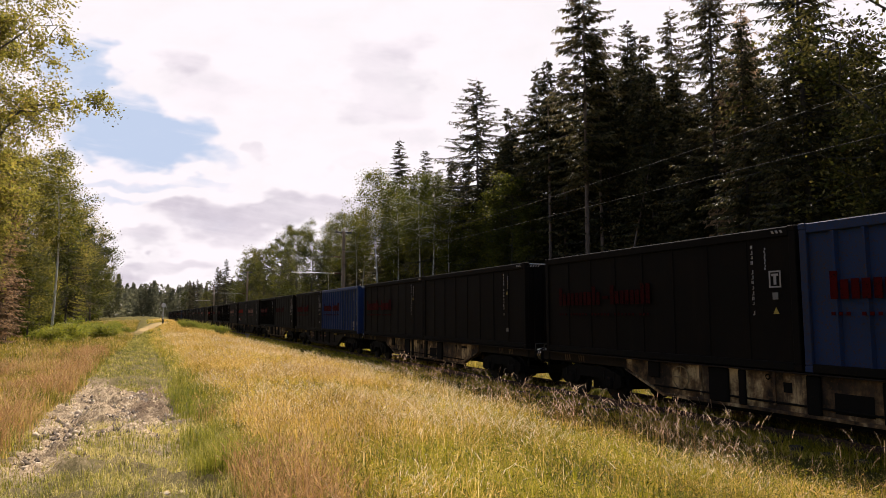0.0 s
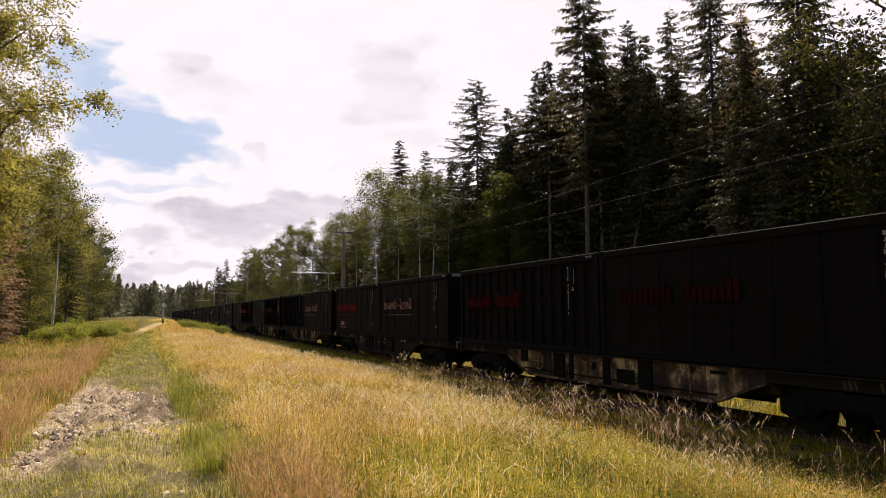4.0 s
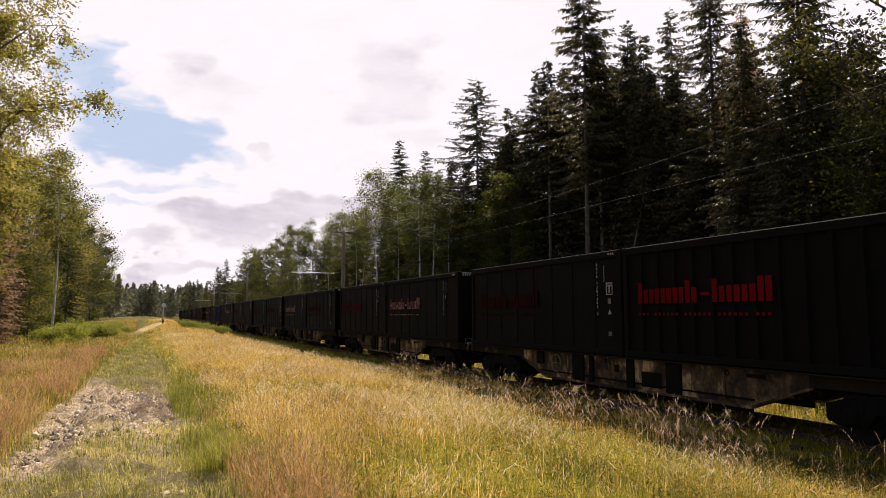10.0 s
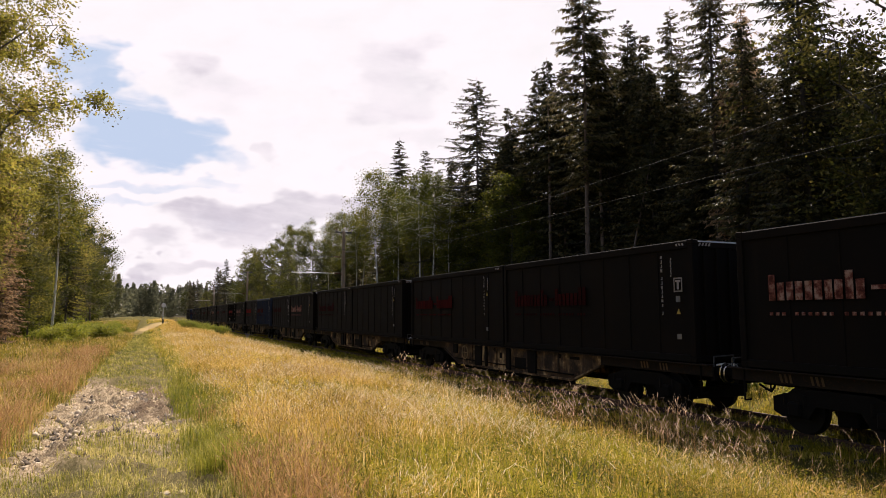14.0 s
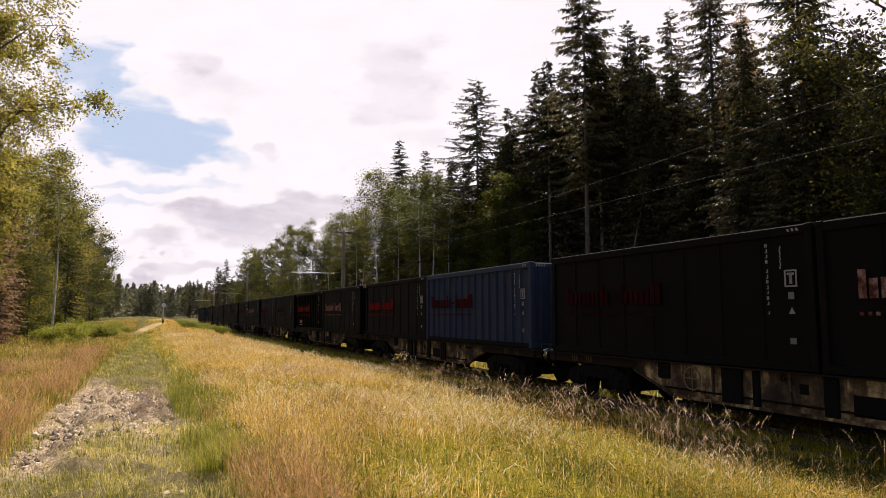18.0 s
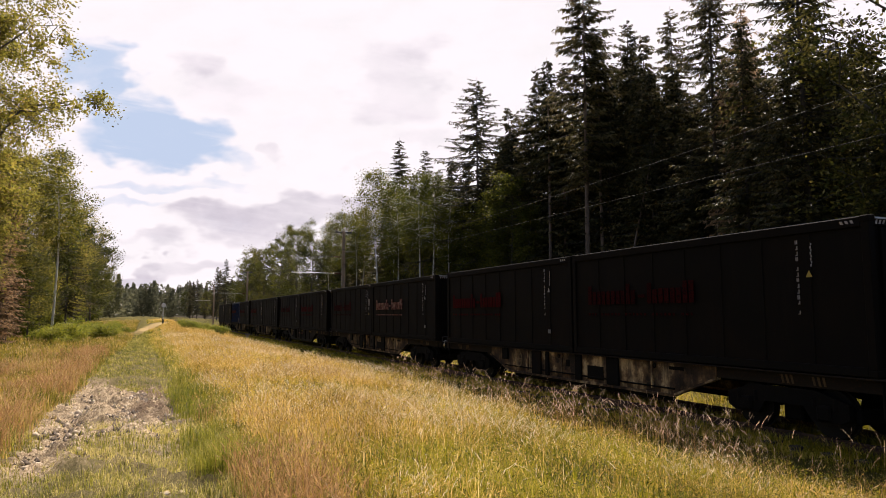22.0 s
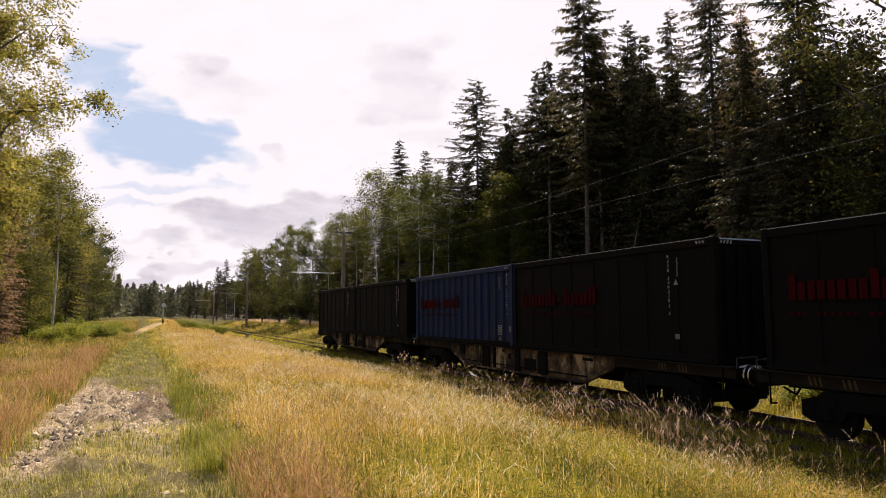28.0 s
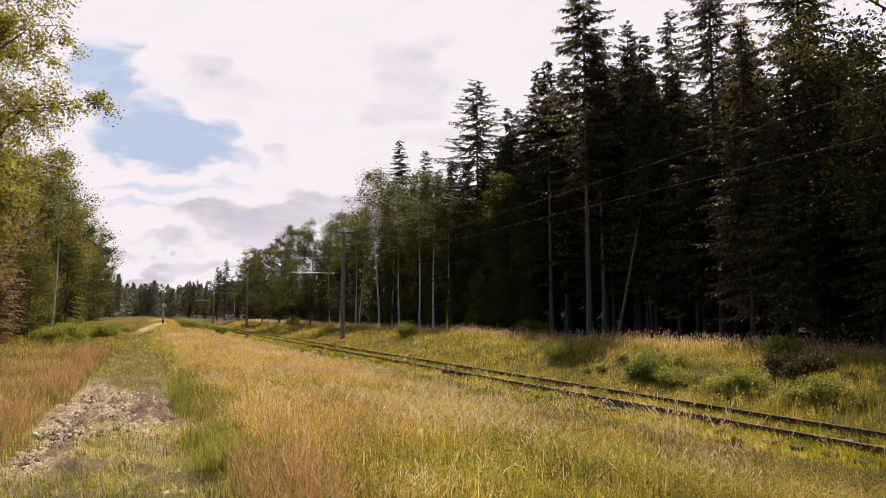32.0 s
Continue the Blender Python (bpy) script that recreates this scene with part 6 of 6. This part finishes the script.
def stones():
    r = np.random.default_rng(3)
    V, F, n = [], [], 0
    ico = bmesh.new()
    bmesh.ops.create_icosphere(ico, subdivisions=1, radius=1.0)
    iv = np.array([v.co for v in ico.verts])
    jf = np.array([[v.index for v in f.verts] for f in ico.faces])
    ico.free()
    for i in range(700):
        b = r.uniform(9.5, 17.6) if i % 14 else r.uniform(6.2, 10)
        l = r.choice([-1.05, -1.0, -0.5, 0.1]) + r.normal(0, 0.3)
        if r.random() > 0.15 + float(bareness(l, b)):
            continue
        s = 0.010 + 0.055 * r.random() ** 4
        v = iv * r.uniform(0.55, 1.4, (len(iv), 1)) * s * r.uniform(0.6, 1.3, 3)
        V.append(v + np.array([l, b, float(land(l, b)) + s * 0.2]))
        F.append(jf + n)
        n += len(iv)
    ob = new("track_gravel", mesh_of("track_gravel", np.concatenate(V), [np.concatenate(F)], MAT["stone"]))
    ob.matrix_basis = at(0, 0)
    tagged(ob, "pale limestone gravel in the ruts", "gravel", kind="stuff")


stones()


def loose_stone(l, b, size, seed):
    """One pale stone, chipped and half sunk into the soil."""
    r = np.random.default_rng(seed)
    bm = bmesh.new()
    bmesh.ops.create_icosphere(bm, subdivisions=2, radius=1.0)
    flat = r.uniform(0.35, 0.6)
    for v in bm.verts:
        d = v.co.normalized()
        k = 0.72 + 0.5 * noise.noise(d * 1.6 + Vector((seed * 3.1, 0, 0)))
        v.co = Vector((d.x * k * 1.25, d.y * k * 0.85, d.z * k * flat)) * size
    ob = part("stone", bm, MAT["stone"], m=at(l, b, float(land(l, b)) + 0.25 * size * flat, r.uniform(0, 360)))
    tagged(ob, "pale rough limestone lying in the dirt track", "stone", "stones in the dirt track")


for i, (l, b, size) in enumerate(((0.22, 7.1, 0.075), (0.38, 7.2, 0.055), (0.30, 6.85, 0.085), (-0.35, 13.2, 0.09), (-0.05, 15.6, 0.07), (0.42, 11.6, 0.08), (0.55, 10.4, 0.07), (0.28, 9.1, 0.06), (-1.1, 9.3, 0.10), (-0.2, 10.8, 0.06), (0.6, 12.3, 0.06), (-0.9, 15.0, 0.07))):
    loose_stone(l, b, size, i + 1)


def clods():
    """Lumps of dark and sandy soil between the ruts."""
    r = np.random.default_rng(8)
    n = 5200
    b = r.uniform(9.0, 18.2, n)
    l = np.where(r.random(n) < 0.55, 0.15 + r.normal(0, 0.28, n), -0.6 + r.normal(0, 0.5, n))
    k = r.random(n) < bareness(l, b) + 0.04
    l, b = l[k], b[k]
    n = len(l)
    s = 0.010 + 0.060 * r.random(n) ** 2.5
    tet = np.array([(1, 0, -0.4), (-0.5, 0.9, -0.4), (-0.5, -0.9, -0.4), (0, 0, 0.8)])
    V = tet[None] * s[:, None, None] * r.uniform(0.5, 1.4, (n, 4, 1)) + np.stack([l, b, land(l, b) + 0.01], 1)[:, None]
    i = np.arange(n)[:, None, None] * 4
    F = (i + np.array([(0, 1, 3), (1, 2, 3), (2, 0, 3), (0, 2, 1)])[None]).reshape(-1, 3)
    ob = new("soil_clods", mesh_of("soil_clods", V.reshape(-1, 3), [F], MAT["clod"]))
    ob.matrix_basis = at(0, 0)
    tagged(ob, "dark crumbly soil clods between the ruts", "soil", kind="stuff")


clods()


MAT["disc"] = painted("white_sign_enamel", (0.88, 0.88, 0.87), (0.6, 0.58, 0.55), (0.3, 0.25, 0.2), 0.7, 0.4)


def round_sign(l, b):
    ob = thing("sign_post", "round white sign on a slim post at the crossing", "sign", at(l, b, float(land(l, b)), 18))
    part("post", rod(bmesh.new(), (0, 0, -0.2), (0, 0, 2.75), 0.06, seg=10), MAT["galv"], ob)
    part("post_foot", rod(bmesh.new(), (0, 0, -0.2), (0, 0, 0.75), 0.10, seg=10), MAT["iron"], ob)
    part("disc", rod(bmesh.new(), (0, -0.06, 2.5), (0, -0.10, 2.5), 0.32, seg=28), MAT["disc"], ob, "pale round disc")
    part("rim", ring(bmesh.new(), (0, -0.10, 2.5), (0, 1, 0), 0.31, 0.02, 28, 5), MAT["iron"], ob)


round_sign(2.05, 95.5)


def marker(l, b):
    ob = thing("marker_stone", "small white painted marker stone beside the railway", "marker", at(l, b, float(land(l, b))))
    part("stone", boxes((-0.16, 0.16, -0.12, 0.12, -0.1, 0.45), bevel=0.03), MAT["stone"], ob)
    part("cap", boxes((-0.26, 0.26, -0.16, 0.16, 0.45, 0.58), bevel=0.03), MAT["white"], ob)


marker(10.4, along(440, 10.4))


def forest_inside():
    """Dense dark growth deep in the forest that lets no horizon through."""
    r = np.random.default_rng(17)
    n = 60000
    C = np.stack([35.5 + 46 * r.random(n) ** 0.8, r.uniform(-130, 330, n), 0.2 + 11 * r.random(n) ** 1.7], 1)
    C[:, 2] += land(C[:, 0], C[:, 1])
    v, q = leaf_quads(C, 0.75, r, 0.2, 0.6)
    ob = new("forest_thicket", mesh_of("forest_thicket", v, [q], MAT["needle"]))
    ob.matrix_basis = at(0, 0)
    tagged(ob, "dark young spruce thicket deep in the forest", "thicket", kind="stuff")


forest_inside()
for i in range(24):
    l = rng.uniform(28.0, 33)
    bush(LIGHT[i % 2] if i % 3 else BUSH[1], l, along(rng.uniform(560, 960), l), rng.uniform(1.0, 1.8), "tall leafy sapling in the shade of the forest edge", "saplings at the forest edge")


# ---- a butterfly ----
def butterfly():
    ob = thing("butterfly", "chequered black and white butterfly in flight", "butterfly", pose(4.2, 3.0, 0.75))
    bm = rod(bmesh.new(), (0, -0.010, 0), (0, 0.002, 0.001), 0.0012, 0.0018, 8)
    rod(bm, (0, 0.002, 0.001), (0, 0.009, 0.001), 0.0022, 0.0016, 8)
    bmesh.ops.create_icosphere(bm, subdivisions=1, radius=0.0018, matrix=Matrix.Translation((0, 0.0105, 0.001)))
    part("body", bm, MAT["iron"], ob, "dark hairy body")
    for s in (-1, 1):
        bm = rod(bmesh.new(), (s * 0.0005, 0.011, 0.001), (s * 0.004, 0.020, 0.003), 0.0002, seg=4)
        part("antenna", bm, MAT["iron"], ob)
    wings = []
    for s in (-1, 1):
        for name, rim in (("forewing", [(0.001, 0.006), (0.014, 0.017), (0.026, 0.020), (0.0275, 0.016), (0.022, 0.006), (0.016, -0.001), (0.001, 0.001)]), ("hindwing", [(0.001, 0.001), (0.015, -0.0015), (0.021, -0.006), (0.020, -0.014), (0.013, -0.019), (0.006, -0.017), (0.001, -0.007)])):
            bm = bmesh.new()
            up = [bm.verts.new((s * x, y, 0.0002)) for x, y in rim]
            dn = [bm.verts.new((s * x, y, -0.0002)) for x, y in rim]
            bm.faces.new(up), bm.faces.new(dn[::-1])
            for i in range(len(rim)):
                j = (i + 1) % len(rim)
                bm.faces.new((up[i], dn[i], dn[j], up[j]))
            bmesh.ops.recalc_face_normals(bm, faces=bm.faces[:])
            wings.append((part(name, bm, MAT["wing"], ob), s))
    return ob, wings


k = Nodes("chequered_wing")
cell = k.n("ShaderNodeTexVoronoi", Scale=190.0)
k.t.links.new(k.obj(), cell.inputs["Vector"])
pat = k.mix(k.step(cell.outputs["Distance"], 0.48, 0.58), (0.80, 0.76, 0.66), (0.13, 0.085, 0.055))
k.done(pat, 0.7)
glow = k.n("ShaderNodeBsdfTranslucent")
k.t.links.new(pat, glow.inputs["Color"])
both = k.n("ShaderNodeMixShader", Fac=0.55)
k.t.links.new(k.b.outputs[0], both.inputs[1])
k.t.links.new(glow.outputs[0], both.inputs[2])
k.t.links.new(both.outputs[0], k.t.nodes["Material Output"].inputs["Surface"])
MAT["wing"] = k.m
FLY, WINGS = butterfly()


def flight(x, y, d):
    """A place d metres ahead of the camera, at the column x and row y of its view."""
    return VIEW @ Vector(((x - 784) / 1200 * d, (441 - y) / 1200 * d, -d))


# ---- what moves ----
def motions():
    path = [(27.5, 1420, 830, 6.2), (27.7, 1230, 770, 5.2), (27.8, 1100, 730, 4.6), (27.9, 976, 688, 4.0), (28.0, 836, 665, 3.5), (28.1, 700, 602, 3.0), (28.2, 613, 511, 2.5), (28.3, 552, 448, 2.05), (28.4, 455, 362, 1.65), (28.5, 338, 256, 1.4), (28.6, 222, 76, 1.1), (28.7, 20, -90, 1.0)]
    rows = [(0, pose(4.2, 3.0, 0.75, 0, 0, 60)), (27.0, pose(4.2, 3.0, 0.75, 0, 0, 60))]
    rows += [(t, Matrix.Translation(flight(x, y, d)) @ pose(0, 0, 0, 20, 12 * math.sin(t * 40), 75)) for t, x, y, d in path]
    rows += [(29.5, pose(-2.5, -1.0, 1.6, 0, 0, 80)), (31, pose(-3.5, -2.0, 0.72, 0, 0, 80)), (32, pose(-3.5, -2.0, 0.72, 0, 0, 80))]
    walk(FLY, rows)
    for ob, s in WINGS:
        beat = [(0, pose(0, 0, 0, 0, -s * 40, 0)), (27.0, pose(0, 0, 0, 0, -s * 40, 0))]
        beat += [(27.1 + 0.1 * i, pose(0, 0, 0, 0, -s * (35 if i % 2 else -15), 0)) for i in range(18)]
        walk(ob, beat + [(29.5, pose(0, 0, 0, 0, -s * 20, 0)), (32, pose(0, 0, 0, 0, -s * 40, 0))])
    times = [0, 1, 2, 3, 4, 5, 6, 7, 9, 12, 16, 19, 21, 23, 25, 27, 29, 29.5, 30, 30.5, 31, 31.5, 32]
    for ob, i in WAGON:
        walk(ob, [(t, at(TRACK, rear(t) - PERIOD * i)) for t in times])
    for ob, i, y in BOXES:
        walk(ob, [(t, at(TRACK, rear(t) - PERIOD * i + y, BOT)) for t in times])
    walk(backdrop, [(t, pose(0, 0, EYE[2], 0, 0, 0.9 - 1.8 * t / 32)) for t in times])


motions()
